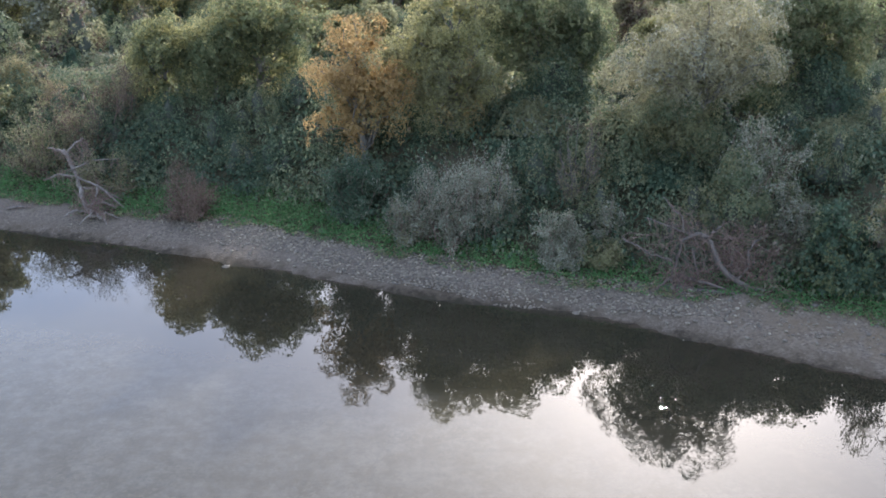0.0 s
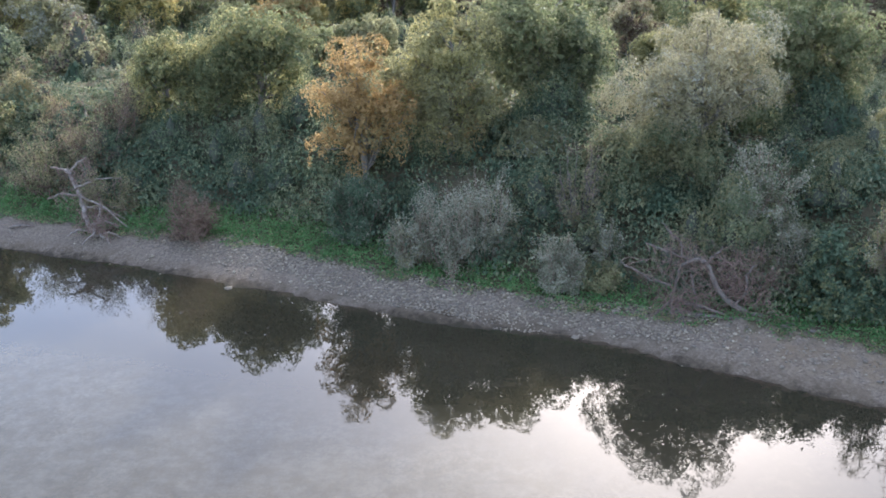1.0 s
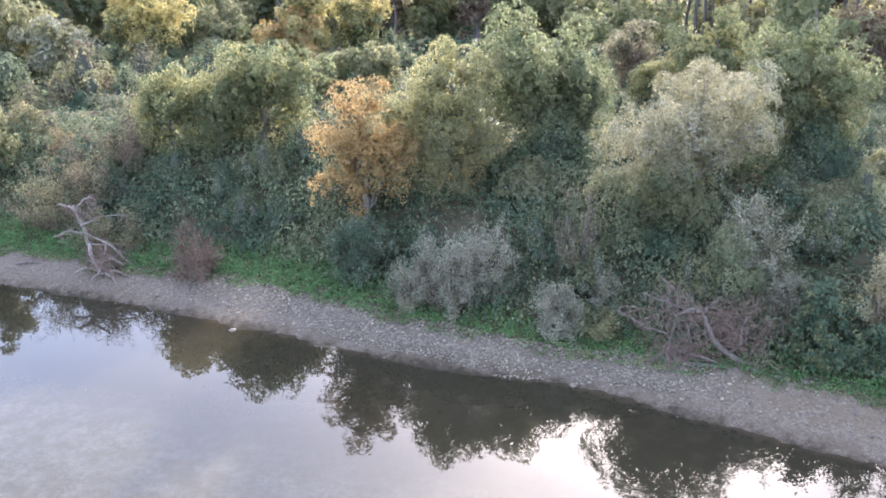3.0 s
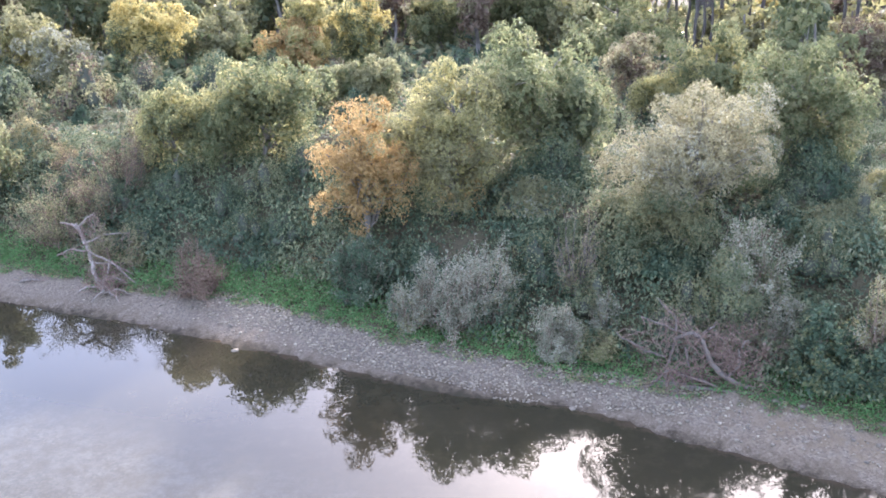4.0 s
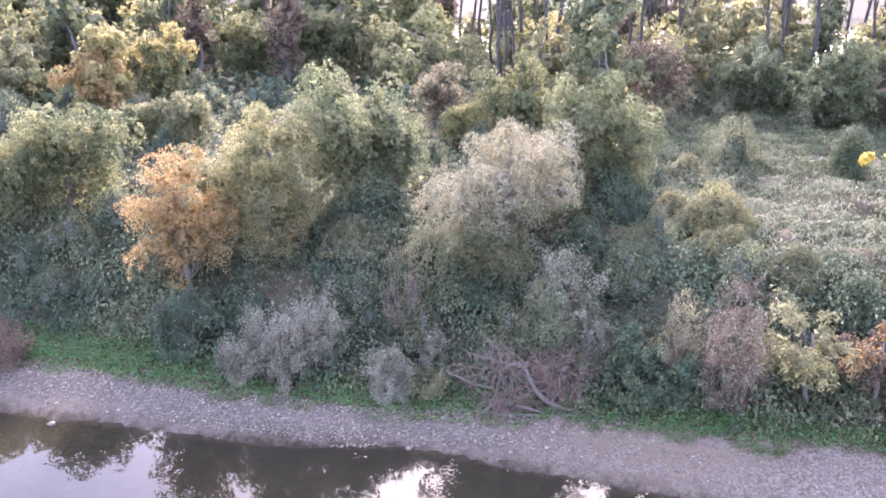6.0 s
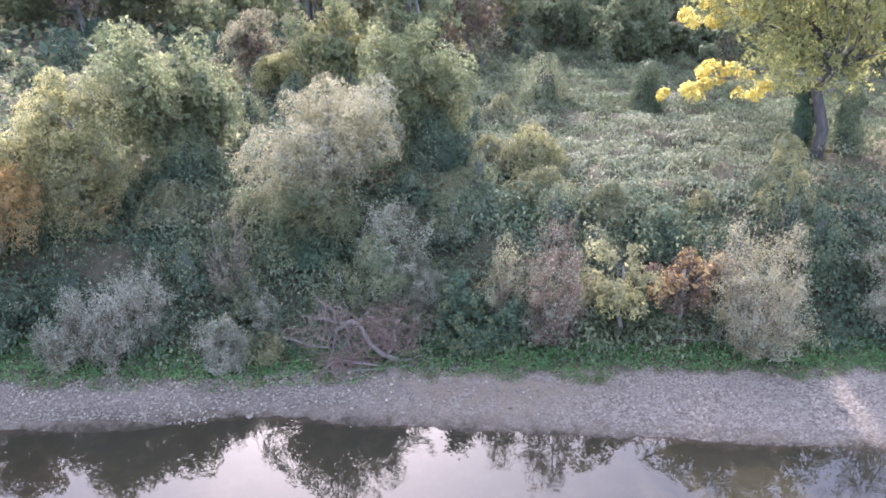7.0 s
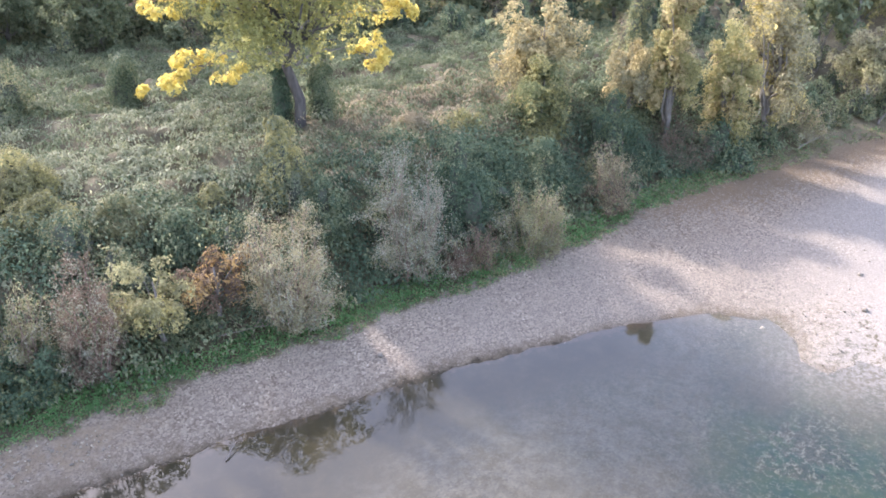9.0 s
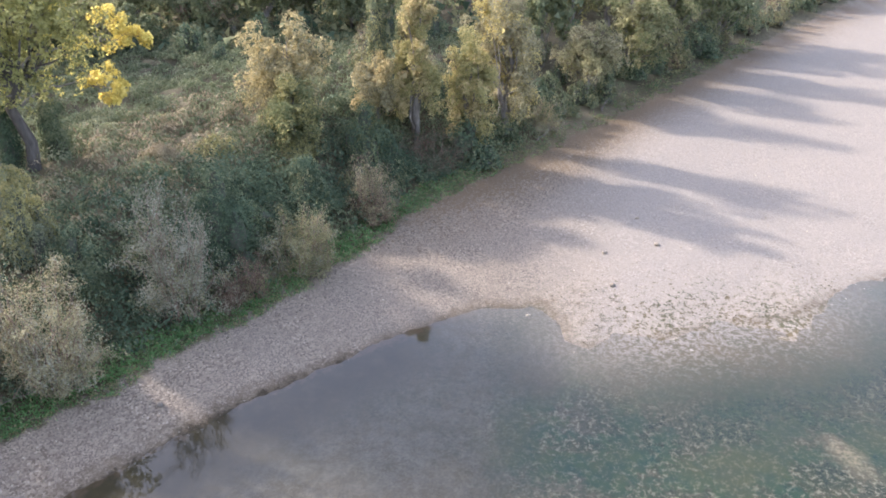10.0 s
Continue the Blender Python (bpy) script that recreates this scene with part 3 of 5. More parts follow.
def tree(x, y, top, width, low, mats, name="tree", label="", n=9000, leaf=(0.2, 0.13), clumps=46, trunk=M_BARK, share=0.35, lean=(0, 0), lumpy=0.25, lobes=None, high_only=False, airy=False, sparse=False, drape=0.25, seed=0, group=""):
    """A tree: trunk and limbs that reach into the lumps of a loose, uneven crown made of several lobes. low: how high the crown begins; share: part of the crown in the second leaf colour;
    lobes: centre and half-size of each lobe, in halves of the crown's width and height."""
    reseed(x, y, seed)
    base = gz(x, y) - 0.05
    hold = holder(name, x, y, label, "tree", group)
    h, lo, r = top - base, max((low if airy else min(low, base + 0.9)) - base, 0.3), width * 0.57
    cz, rz = (h + lo) / 2, (h - lo) / 2
    if lobes is None:
        lobes = [(0, 0, 0.22, 0.74, 0.78)]
        a0 = rng.uniform(0, 6.28)
        for j in range(4):
            a, f = a0 + 1.57 * j + rng.normal() * 0.3, rng.uniform(0.42, 0.6)
            q = rng.uniform(0.42, 0.62)
            lobes.append((f * math.cos(a), f * math.sin(a), rng.uniform(-0.35, 0.38), q, q * 0.9))
        lobes.append((0, 0, -0.5, 0.8, 0.5))
    size = np.array([b[3] * b[4] + 0.05 for b in lobes])
    own = rng.choice(len(lobes), size=clumps, p=size / size.sum())
    lob = np.array(lobes)[own]
    d = ball(clumps, 0.1)
    rad = rng.uniform(0.72, 0.98, clumps) * (1 + 0.4 * lumpy * rng.normal(size=clumps).clip(-1.6, 0.9))
    rr = rng.uniform(0.15, 0.28, clumps) * min(r, rz * 1.1)
    cen = lob[:, :3] + d * rad[:, None] * np.stack([lob[:, 3], lob[:, 3], lob[:, 4]], -1) * 0.92
    cen = cen * np.array([r, r, rz])
    cen[:, 2] = np.minimum(cen[:, 2], rz - 0.75 * rr)
    cen += np.array([0, 0, cz])
    cen[:, 2] = np.maximum(cen[:, 2], rr * 0.6)
    cen[:, 0] += lean[0] * cen[:, 2] / h
    cen[:, 1] += lean[1] * cen[:, 2] / h
    tg = Geo()
    tip = np.array([lean[0] * 0.7, lean[1] * 0.7, cz + rz * 0.35])
    stem = bend((0, 0, 0), tip, 7, 0, 0.025)
    tr = max(0.09, 0.022 * h)
    tg.tube(stem, tr * 1.25, tr * 0.35, 7)
    part("trunk", tg, [trunk], hold, smooth=True)
    lg = Geo()
    for c in cen[:: 3 if sparse else 2]:
        s = stem[int(np.clip(len(stem) * (0.25 + 0.6 * rng.random()) * min(1, c[2] / (cz + rz * 0.4)), 3 if airy else 1, len(stem) - 2))]
        lg.tube(bend(s, c, 5, 0.08, 0.05), tr * 0.28, 0.015, 4)
    part("branchwork", lg, [trunk], hold, smooth=True)["kind"] = "stuff"
    cg = Geo()
    tone = rng.random(clumps)

    def pick(c, k):
        if len(mats) < 2:
            return np.zeros(len(c), np.int32)
        q = tone[k] * 0.6 + 0.4 * rng.random(len(c))
        # second leaf colour gathers towards the top: autumn yellow and sunlit tops in one
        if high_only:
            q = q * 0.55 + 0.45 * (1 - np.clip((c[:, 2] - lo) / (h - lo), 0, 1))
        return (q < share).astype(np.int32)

    inner = cz + (cen - np.array([0, 0, cz])) * 0.7 - np.array([cz, cz, 0])
    clumped(cg, inner, rr * 1.1, int(n * (0.1 if airy else 0.22)), leaf[0] * 1.7, leaf[1] * 1.7, pick=pick, shell=(0.0, 0.8))
    sprays(cg, cen, rr, int(n * 1.5), leaf[0] * 0.7, leaf[1] * 0.7, pick, size=0.2 + 0.36 * leaf[0], drape=0.0 if airy else drape)
    part("crown", cg, list(mats), hold)
    return hold


def bush(x, y, top, width, mats, name="bush", label="", n=6000, leaf=(0.13, 0.045), stems=40, share=0.25, twig=M_TWIG, wide=1.0, bare=0.0, lift=0.0, seed=0, group=""):
    """A shrub of many stems that fan out of the ground, leaves along their outer part. bare: part of the lower stems without leaves."""
    reseed(x, y, seed)
    base = gz(x, y) - 0.05
    hold = holder(name, x, y, label, "bush", group)
    h, r = top - base, width / 2
    sg, cg = Geo(), Geo()
    cs, ts, ks = [], [], []
    tips = []
    for s in range(stems):
        a, g = rng.uniform(0, 2 * np.pi), 0.08 + 0.9 * (lift + (1 - lift) * rng.random())
        f = (max(0.0, 1 - ((g - 0.34) / 0.68) ** 2.5) ** 0.45 if g > 0.34 else 0.9 + 0.1 * g / 0.34) * rng.uniform(0.4, 1.0) ** 0.5
        tip = np.array([math.cos(a) * r * f, math.sin(a) * r * f * wide, h * g * rng.uniform(0.92, 1.04)])
        foot = np.array([math.cos(a) * r * f * 0.4, math.sin(a) * r * f * 0.4, 0])
        p = bend(foot, tip, 6, 0.07, 0.035)
        sg.tube(p, 0.012 + 0.004 * h, 0.005, 4)
        tips.append((p, f))
        for _ in range(4):
            q = p[rng.integers(1, 5)]
            e = q + (tip - foot) * (0.02 + 0.1 * rng.random()) + rng.normal(size=3) * r * 0.24
            e[2] = min(max(e[2], 0.1), h)
            sg.tube(bend(q, e, 4, 0, 0.05), 0.008, 0.004, 3)
            tips.append((np.linspace(q, e, 6), f))
    per = max(1, int(2.0 * n / len(tips)))
    for p, f in tips:
        t = bare + (1 - bare) * rng.random(per) ** 0.75
        i = np.clip((t * 5).astype(int), 0, 4)
        w = (t * 5 - i)[:, None]
        c = p[i] * (1 - w) + p[i + 1] * w + rng.normal(size=(per, 3)) * (0.06 + 0.035 * r)
        c[:, 2] = np.maximum(c[:, 2], 0.06)
        cs.append(c)
        ts.append(np.repeat((p[-1] - p[0])[None] / (np.linalg.norm(p[-1] - p[0]) + 1e-6), per, 0))
        ks.append(np.full(per, rng.random()))
    c, t, k = np.concatenate(cs), np.concatenate(ts), np.concatenate(ks)
    nrm = 0.55 * rng.normal(size=c.shape) + c * np.array([0.8 / r, 0.8 / r, 0.3 / h]) + np.array([0, 0, 0.35])
    low = 1 - np.clip(c[:, 2] / h, 0, 1)
    idx = ((k * 0.5 + 0.5 * rng.random(len(k)) - 0.25 * (low - 0.5)) < share).astype(np.int32) if len(mats) > 1 else 0
    cg.leaves(c, nrm, leaf[0] * 0.74, leaf[1] * 0.9, idx, t)
    part("twigwork", sg, [twig], hold)["kind"] = "stuff"
    part("foliage", cg, list(mats), hold)
    return hold


def vines(x, y, top, width, mats, name="vine_mound", label="", n=7000, leaf=(0.17, 0.13), lumps=9, share=0.3, depth=None, hang=0.5, column=False, seed=0, group=""):
    """A shrub or stump smothered by climbers: uneven lumps of overlapping leaves that hang down in strands."""
    n, leaf = int(n * 2.0), (leaf[0] * 0.6, leaf[1] * 0.6)
    reseed(x, y, seed)
    base = gz(x, y) - 0.05
    hold = holder(name, x, y, label, "climbing vine", group)
    h, r, rd = top - base, width / 2, (depth or width) / 2
    core, cg = Geo(), Geo()
    cen, rad = [], []
    extra = 0 if column else lumps
    for k in range(lumps + extra):
        f, a = (0 if k == 0 else math.sqrt(rng.random())), rng.uniform(0, 2 * np.pi)
        lr = max((rng.uniform(0.42, 0.6) if column else rng.uniform(0.26, 0.5)) * min(r, rd), 0.22)
        if column:
            th = h * (1 - 0.9 * k / lumps) - lr * 0.6
            f *= 0.5
        else:
            th = h * (1 - 0.62 * f ** 1.4) * (rng.uniform(0.82, 1.0) if k < lumps else rng.uniform(0.25, 0.75)) - lr * 0.6
        cen.append((math.cos(a) * max(r - lr * 0.7, 0.05) * f, math.sin(a) * max(rd - lr * 0.7, 0.05) * f, max(th, lr * 0.3)))
        rad.append(lr)
    cen, rad = np.array(cen), np.array(rad)
    # solid dark cores: the shade inside the mound, put into colour
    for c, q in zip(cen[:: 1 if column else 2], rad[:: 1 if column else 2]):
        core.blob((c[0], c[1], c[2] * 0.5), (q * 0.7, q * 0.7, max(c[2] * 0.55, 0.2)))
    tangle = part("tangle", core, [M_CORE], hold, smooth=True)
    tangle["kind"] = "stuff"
    wgt = rad * (0.5 * cen[:, 2] + rad)
    k = rng.choice(len(cen), size=n, p=wgt / wgt.sum())
    a = rng.uniform(0, 2 * np.pi, n)
    capped = rng.random(n) < 0.55
    w = np.arccos(rng.uniform(-0.15, 1, n))
    ruff = 1 + 0.18 * np.sin(a * 4 + k * 1.7) + 0.1 * rng.normal(size=n)
    q = rad[k] * ruff
    dome = np.stack([np.cos(a) * np.sin(w) * q, np.sin(a) * np.sin(w) * q, np.cos(w) * q], -1)
    strand = np.floor(a * 2.2 + k * 3.1)
    drop = cen[k, 2] * (0.35 + 0.6 * np.abs(np.sin(strand * 12.9898 + k)))
    fall = rng.random(n)
    side_r = q * (0.95 + 0.22 * fall + 0.16 * np.sin(strand * 5.3))
    skirt = np.stack([np.cos(a) * side_r, np.sin(a) * side_r, -fall * drop], -1)
    c = cen[k] + np.where(capped[:, None], dome, skirt)
    c[:, 2] = np.maximum(c[:, 2], 0.05)
    outw = np.where(capped[:, None], dome, skirt * np.array([1, 1, 0.0]))
    outw /= np.linalg.norm(outw, axis=1)[:, None] + 1e-9
    nrm = outw + rng.normal(size=(n, 3)) * 0.28 + np.array([0, 0, 0.25])
    down = np.repeat(np.array([[0, 0, -hang]]), n, 0) + rng.normal(size=(n, 3)) * 0.4
    tone = rng.random(len(cen))
    idx = ((tone[k] * 0.5 + 0.5 * rng.random(n)) < share).astype(np.int32) if len(mats) > 1 else 0
    cg.leaves(c, nrm, leaf[0], leaf[1], idx, down)
    part("leaf_cover", cg, list(mats), hold)
    return hold


def limb_part(name, a, b, r0, r1, parent, material, k=7, sag=0.1, wob=0.05, sides=6, label=""):
    g = Geo()
    p = bend(a, b, k, sag, wob)
    g.tube(p, r0, r1, sides)
    return part(name, g, [material], parent, label, smooth=True), p


# front row on the bank, upstream to downstream
bush(-11.1, 36.2, 3.5, 2.6, [M_RUSSET, M_TWIG], 'shrub', 'low russet shrub with thin twigs beside green herbs', n=3500, share=0.3)
bush(-15.8, 39.1, 3.2, 3.2, [M_OLIVE, M_RUSSET], 'shrub', 'olive-brown shrub leaning over a dead trunk', n=4500)
bush(-17.2, 43.4, 6.5, 5.3, [M_RUSSET, M_OLIVE], 'shrub', 'brown half-bare shrub wrapped in dry climbers', n=7000, share=0.4, bare=0.15)
bush(-19.6, 41.8, 4.9, 4.7, [M_OLIVE, M_RUSSET], 'shrub', 'olive shrub with brown dry tops', n=6000, share=0.4)
bush(-3.5, 35.1, 4.1, 3.2, [M_DEEP, M_SILVER], 'shrub', 'dark grey-green willow shrub over the herbs', n=7000, share=0.25, leaf=(0.15, 0.06))
bush(1.7, 32.5, 5.1, 2.7, [M_SILVER, M_OLIVE], 'willow_bush', 'silvery grey-green willow bush, reddish at the foot', n=6500, share=0.2)
bush(0.2, 32.4, 4.6, 3.8, [M_SILVER, M_RUSSET], 'willow_bush', 'broad silvery willow bush with reddish lower leaves', n=8500, share=0.25)
bush(-1.3, 32.5, 3.3, 2.1, [M_SILVER, M_OLIVE], 'willow_bush', 'small silvery willow bush with yellowing leaves', n=3500)
bush(4.3, 29.8, 3.1, 2.0, [M_SILVER], 'willow_bush', 'small silver willow bush beside the cobbles', n=4500, stems=34)
bush(6.3, 31.1, 3.4, 1.3, [M_SILVER, M_OLIVE], 'willow_bush', 'slim silver willow bush under hanging vines', n=2600, stems=26)
bush(5.8, 29.8, 2.0, 2.0, [M_OLIVE, M_GREEN], 'shrub', 'low olive shrub with yellowing leaves on the herbs', n=2500, leaf=(0.14,0.08))
vines(4.1, 38.5, 5.5, 3.7, [M_OLIVE, M_SILVER], 'vine_tree', 'small tree smothered in grey-green climbers', n=9000, lumps=10, share=0.3, hang=0.8)
vines(7.2, 34.9, 6.0, 4.1, [M_VINE, M_OLIVE], 'vine_tree', 'tall shrub draped in olive curtains of climbers', n=11000, lumps=12, share=0.4, hang=0.9)
bush(5.4, 33.3, 5.7, 2.1, [M_TWIG, M_OLIVE], 'shrub', 'half-bare shrub of pale twigs tangled in vines', n=1500, share=0.6, twig=M_DEAD, stems=46)
vines(9.2, 33.9, 4.2, 2.9, [M_DEEP, M_VINE], 'vine_mound', 'deep green vine curtain over a shrub', n=8000, lumps=8, share=0.3, hang=0.9)
bush(11.4, 30.5, 6.6, 3.3, [M_SILVER, M_VINE], 'willow_bush', 'tall silvery willow bush climbed by vines', n=9000, share=0.4, leaf=(0.15, 0.06))
vines(10.5, 29.9, 5.6, 2.6, [M_VINE, M_OLIVE], 'vine_mound', 'olive vine mound leaning on a willow', n=7000, share=0.4)
bush(12.4, 29.6, 4.1, 2.0, [M_SILVER], 'willow_bush', 'silver-leaved willow bush behind dead wood', n=4200)
bush(10.9, 28.5, 3.3, 3.0, [M_RUSSET, M_TWIG], 'shrub', 'reddish brown shrub grown through dead branches', n=2200, share=0.5, stems=70)
bush(13.4, 27.3, 4.0, 2.4, [M_DEEP, M_GREEN], 'shrub', 'dark green broad-leaved shrub over bright herbs', n=6500, leaf=(0.18, 0.10), share=0.35)
bush(14.3, 28.0, 3.6, 1.1, [M_YGREEN], 'shrub', 'slim yellow-green shoot beside a dark shrub', n=500, leaf=(0.14, 0.07), stems=12)
vines(15.9, 33.6, 5.0, 3.3, [M_VINE, M_DEEP], 'vine_mound', 'rounded green vine mound on the bank', n=8000, lumps=7)
bush(-5.9, 38.2, 1.9, 1.6, [M_RUSSET, M_ORANGE], 'shrub', 'small red-brown shrub at the foot of dark brambles', n=1800, share=0.4)
# orange sunlight on these two mounds is put into golden leaf colour
vines(-25.0, 51.0, 5.7, 3.4, [M_GOLD, M_OLIVE], 'vine_mound', 'golden brown sunlit climbers over a shrub', n=5000, lumps=6, share=0.5)
vines(-22.6, 48.9, 5.0, 2.5, [M_OLIVE, M_GOLD], 'vine_mound', 'dark vine mound with a sunlit rim', n=4000, lumps=5, share=0.3)
vines(-23.0, 54.5, 6.0, 1.6, [M_DEEP, M_VINE], 'vine_mound', 'small dark vine mound beside a clearing', n=2500, lumps=4, share=0.3)
bush(-22.1, 58.9, 6.1, 4.2, [M_RUSSET, M_TAN], 'shrub', 'pinkish brown bare-twigged shrub behind a clearing', n=4000, share=0.35)
bush(-20.7, 47.3, 5.3, 3.0, [M_GOLD, M_RUSSET], 'shrub', 'golden brown dry shrub at the edge of a clearing', n=4500, share=0.5)
# bank further downstream
bush(16.7, 26.0, 6.8, 2.9, [M_RUSSET, M_SILVER], 'shrub', 'brown and grey half-bare shrub above the herbs', n=8000, share=0.45, bare=0.1)
bush(14.9, 27.1, 5.7, 1.8, [M_OLIVE, M_SILVER], 'shrub', 'grey-olive shrub among the bank growth', n=5000, share=0.4)
bush(14.9, 26.9, 3.4, 2.2, [M_DEEP, M_GREEN], 'shrub', 'low dark green shrub with pointed leaves', n=4500, leaf=(0.18, 0.10), share=0.35)
tree(19.2, 25.3, 5.3, 3.4, 1.9, [M_OLIVE, M_YGREEN], 'small_tree', 'small yellow-green ash sapling on the bank', n=3000, leaf=(0.2, 0.10), clumps=22, share=0.35, airy=True, lumpy=0.9, seed=2)
tree(21.6, 24.5, 5.0, 3.0, 1.8, [M_RUSSET, M_ORANGE], 'small_tree', 'orange-tan autumn sapling among dark brambles', n=2600, leaf=(0.17, 0.10), clumps=20, share=0.3, airy=True, lumpy=0.9, seed=3)
bush(23.7, 22.4, 7.0, 4.0, [M_TAN, M_SILVER], 'willow_bush', 'rounded tan-grey willow bush with fine leaves', n=12000, share=0.4, stems=60, leaf=(0.12,0.05))
bush(29.7, 20.4, 7.6, 4.3, [M_SILVER, M_OLIVE], 'willow_bush', 'tall silvery grey willow bush above the herbs', n=12000, share=0.25, stems=56)
bush(31.1, 18.7, 2.6, 1.7, [M_RUSSET, M_SILVER], 'shrub', 'small red-brown shrub at the gravel edge', n=2600, share=0.35)
# sunlit look of the snag put into pale and yellow-green leaf colours
vines(28.8, 26.9, 8.0, 2.4, [M_YGREEN, M_PALEVINE], 'vine_tree', 'broken snag wrapped in sunlit pale vines', n=6500, lumps=9, share=0.5, hang=1.0)
vines(28.3, 26.8, 7.9, 1.6, [M_YGREEN, M_PALEVINE], 'vine_column', 'leaning snag wrapped in sunlit yellow-green vines', n=5500, lumps=7, share=0.4, column=True, hang=1.0)
vines(28.4, 24.3, 6.0, 2.8, [M_VINE, M_DEEP], 'vine_mound', 'green vine mound at the foot of a snag', n=7000, share=0.35)
vines(21.9, 30.3, 5.8, 2.3, [M_OLIVE, M_VINE], 'vine_mound', 'rounded green vine mound at the meadow edge', n=6500, share=0.4)
vines(23.3, 28.0, 5.0, 2.8, [M_DEEP, M_VINE], 'vine_mound', 'dark green vine mound at the meadow edge', n=6500, share=0.4)
vines(25.7, 28.5, 5.4, 1.9, [M_OLIVE, M_YGREEN], 'vine_mound', 'small yellowing vine mound in the meadow', n=2500, lumps=4, share=0.3)
vines(19.8, 38.1, 5.8, 1.8, [M_YGREEN, M_OLIVE], 'vine_column', 'snag hung with yellow-green climbers', n=4500, lumps=6, share=0.4, column=True, hang=1.0)
vines(20.9, 35.8, 7.0, 3.6, [M_YGREEN, M_OLIVE], 'vine_tree', 'small tree veiled in yellow-green climbers', n=9500, lumps=12, share=0.5)
vines(20.4, 33.1, 5.7, 3.5, [M_YGREEN, M_OLIVE], 'vine_mound', 'sunlit yellow-green vine mound', n=7500, lumps=9, share=0.5)
vines(18.2, 37.8, 5.7, 3.4, [M_OLIVE, M_PALEVINE], 'vine_mound', 'rounded vine-covered shrub with a pale top', n=7500, lumps=7, share=0.25)
vines(16.0, 34.4, 4.7, 3.2, [M_OLIVE, M_VINE], 'vine_mound', 'green vine mound with hanging curtains', n=7500, lumps=8, share=0.35)
vines(23.9, 44.4, 6.4, 2.7, [M_OLIVE, M_YGREEN], 'vine_mound', 'vine-covered shrub at the back of the meadow', n=4500, lumps=5, share=0.3)
vines(33.2, 22.0, 4.0, 3.9, [M_DEEP, M_VINE], 'vine_mound', 'dark green bank of brambles', n=8500, lumps=9, share=0.3)
vines(34.6, 20.7, 6.3, 4.1, [M_DEEP, M_VINE], 'vine_mound', 'dark green bramble mound', n=8500, lumps=9, share=0.3)
bush(35.1, 17.0, 4.6, 3.8, [M_OLIVE, M_SILVER], 'willow_bush', 'olive-grey willow bush over green herbs', n=7500, share=0.35)
bush(36.2, 16.1, 4.0, 1.4, [M_TAN, M_OLIVE], 'shrub', 'thin tan shoots beside a willow bush', n=1200, stems=18)
bush(41.9, 15.3, 4.9, 3.0, [M_TAN, M_RUSSET], 'willow_bush', 'upright tan and pinkish willow bush', n=5500, share=0.4)
bush(32.3, 18.1, 3.4, 1.8, [M_RUSSET, M_OLIVE], 'shrub', 'low brown shrub by the herbs', n=2400, share=0.4)
vines(38.1, 21.0, 4.7, 4.5, [M_DEEP, M_VINE], 'vine_mound', 'dark green vine mound above the bank', n=9000, lumps=10, share=0.25)
vines(41.3, 18.9, 4.6, 4.1, [M_DEEP, M_VINE], 'vine_mound', 'blue-green bramble mound on the bank', n=8500, lumps=9, share=0.25)
vines(38.6, 26.0, 5.6, 2.5, [M_DRY, M_OLIVE], 'vine_mound', 'dry yellow bush at the meadow edge', n=3500, lumps=5, share=0.4)
vines(41.0, 24.1, 5.5, 2.9, [M_YGREEN, M_DRY], 'vine_mound', 'yellowing bush at the meadow edge', n=4000, lumps=5, share=0.5)
vines(44.8, 20.9, 4.6, 3.7, [M_YGREEN, M_OLIVE], 'vine_mound', 'sunlit olive mound on the bank edge', n=5500, lumps=7, share=0.5)
vines(47.6, 17.6, 6.0, 4.4, [M_DEEP, M_GREEN], 'shrub', 'blue-green rounded shrub under the poplars', n=7000, lumps=7, share=0.3)
vines(48.2, 16.2, 3.6, 4.2, [M_DEEP, M_OLIVE], 'vine_mound', 'shaded dark bramble bank under poplars', n=7000, lumps=8, share=0.3)
bush(50.4, 14.1, 3.9, 5.4, [M_RUSSET, M_DEEP], 'shrub', 'purplish brown shrub in the shade of poplars', n=6000, share=0.4)
bush(59.6, 9.0, 3.9, 4.5, [M_OLIVE, M_SILVER], 'shrub', 'olive shrub at the foot of the poplars', n=5500, share=0.3)
vines(16.6, 38.4, 7.6, 4.2, [M_DEEP, M_VINE], 'vine_mound', 'dark climbers hanging under a tall tree', n=7000, share=0.4, hang=1.0)
vines(5.2, 40.6, 7.4, 5.0, [M_DEEP, M_VINE], 'vine_mound', 'shaded climbers hanging under a round tree', n=8000, share=0.4, hang=1.0)
# trees on the terrace
tree(-14.5, 45.4, 9.0, 3.8, 3.9, [M_YGREEN, M_GREEN], 'small_tree', 'yellow-green young tree with hanging climbers', n=7500, share=0.5)
tree(-9.7, 45.9, 10.5, 5.9, 3.4, [M_GREEN, M_YGREEN], 'tree', 'broad green tree turning yellow, hung with climbers', n=13000, clumps=60, share=0.35)
tree(-12.0, 45.1, 8.5, 3.9, 3.6, [M_GREEN, M_YGREEN], 'tree', 'green tree with yellowing sunlit edge', n=8000, share=0.3)
tree(-3.6, 38.0, 9.2, 4.2, 3.1, [M_ORANGE, M_OLIVE], 'maple_tree', 'autumn orange maple with fine open crown', n=13000, leaf=(0.16,0.10), share=0.25, clumps=80, lumpy=1.0)
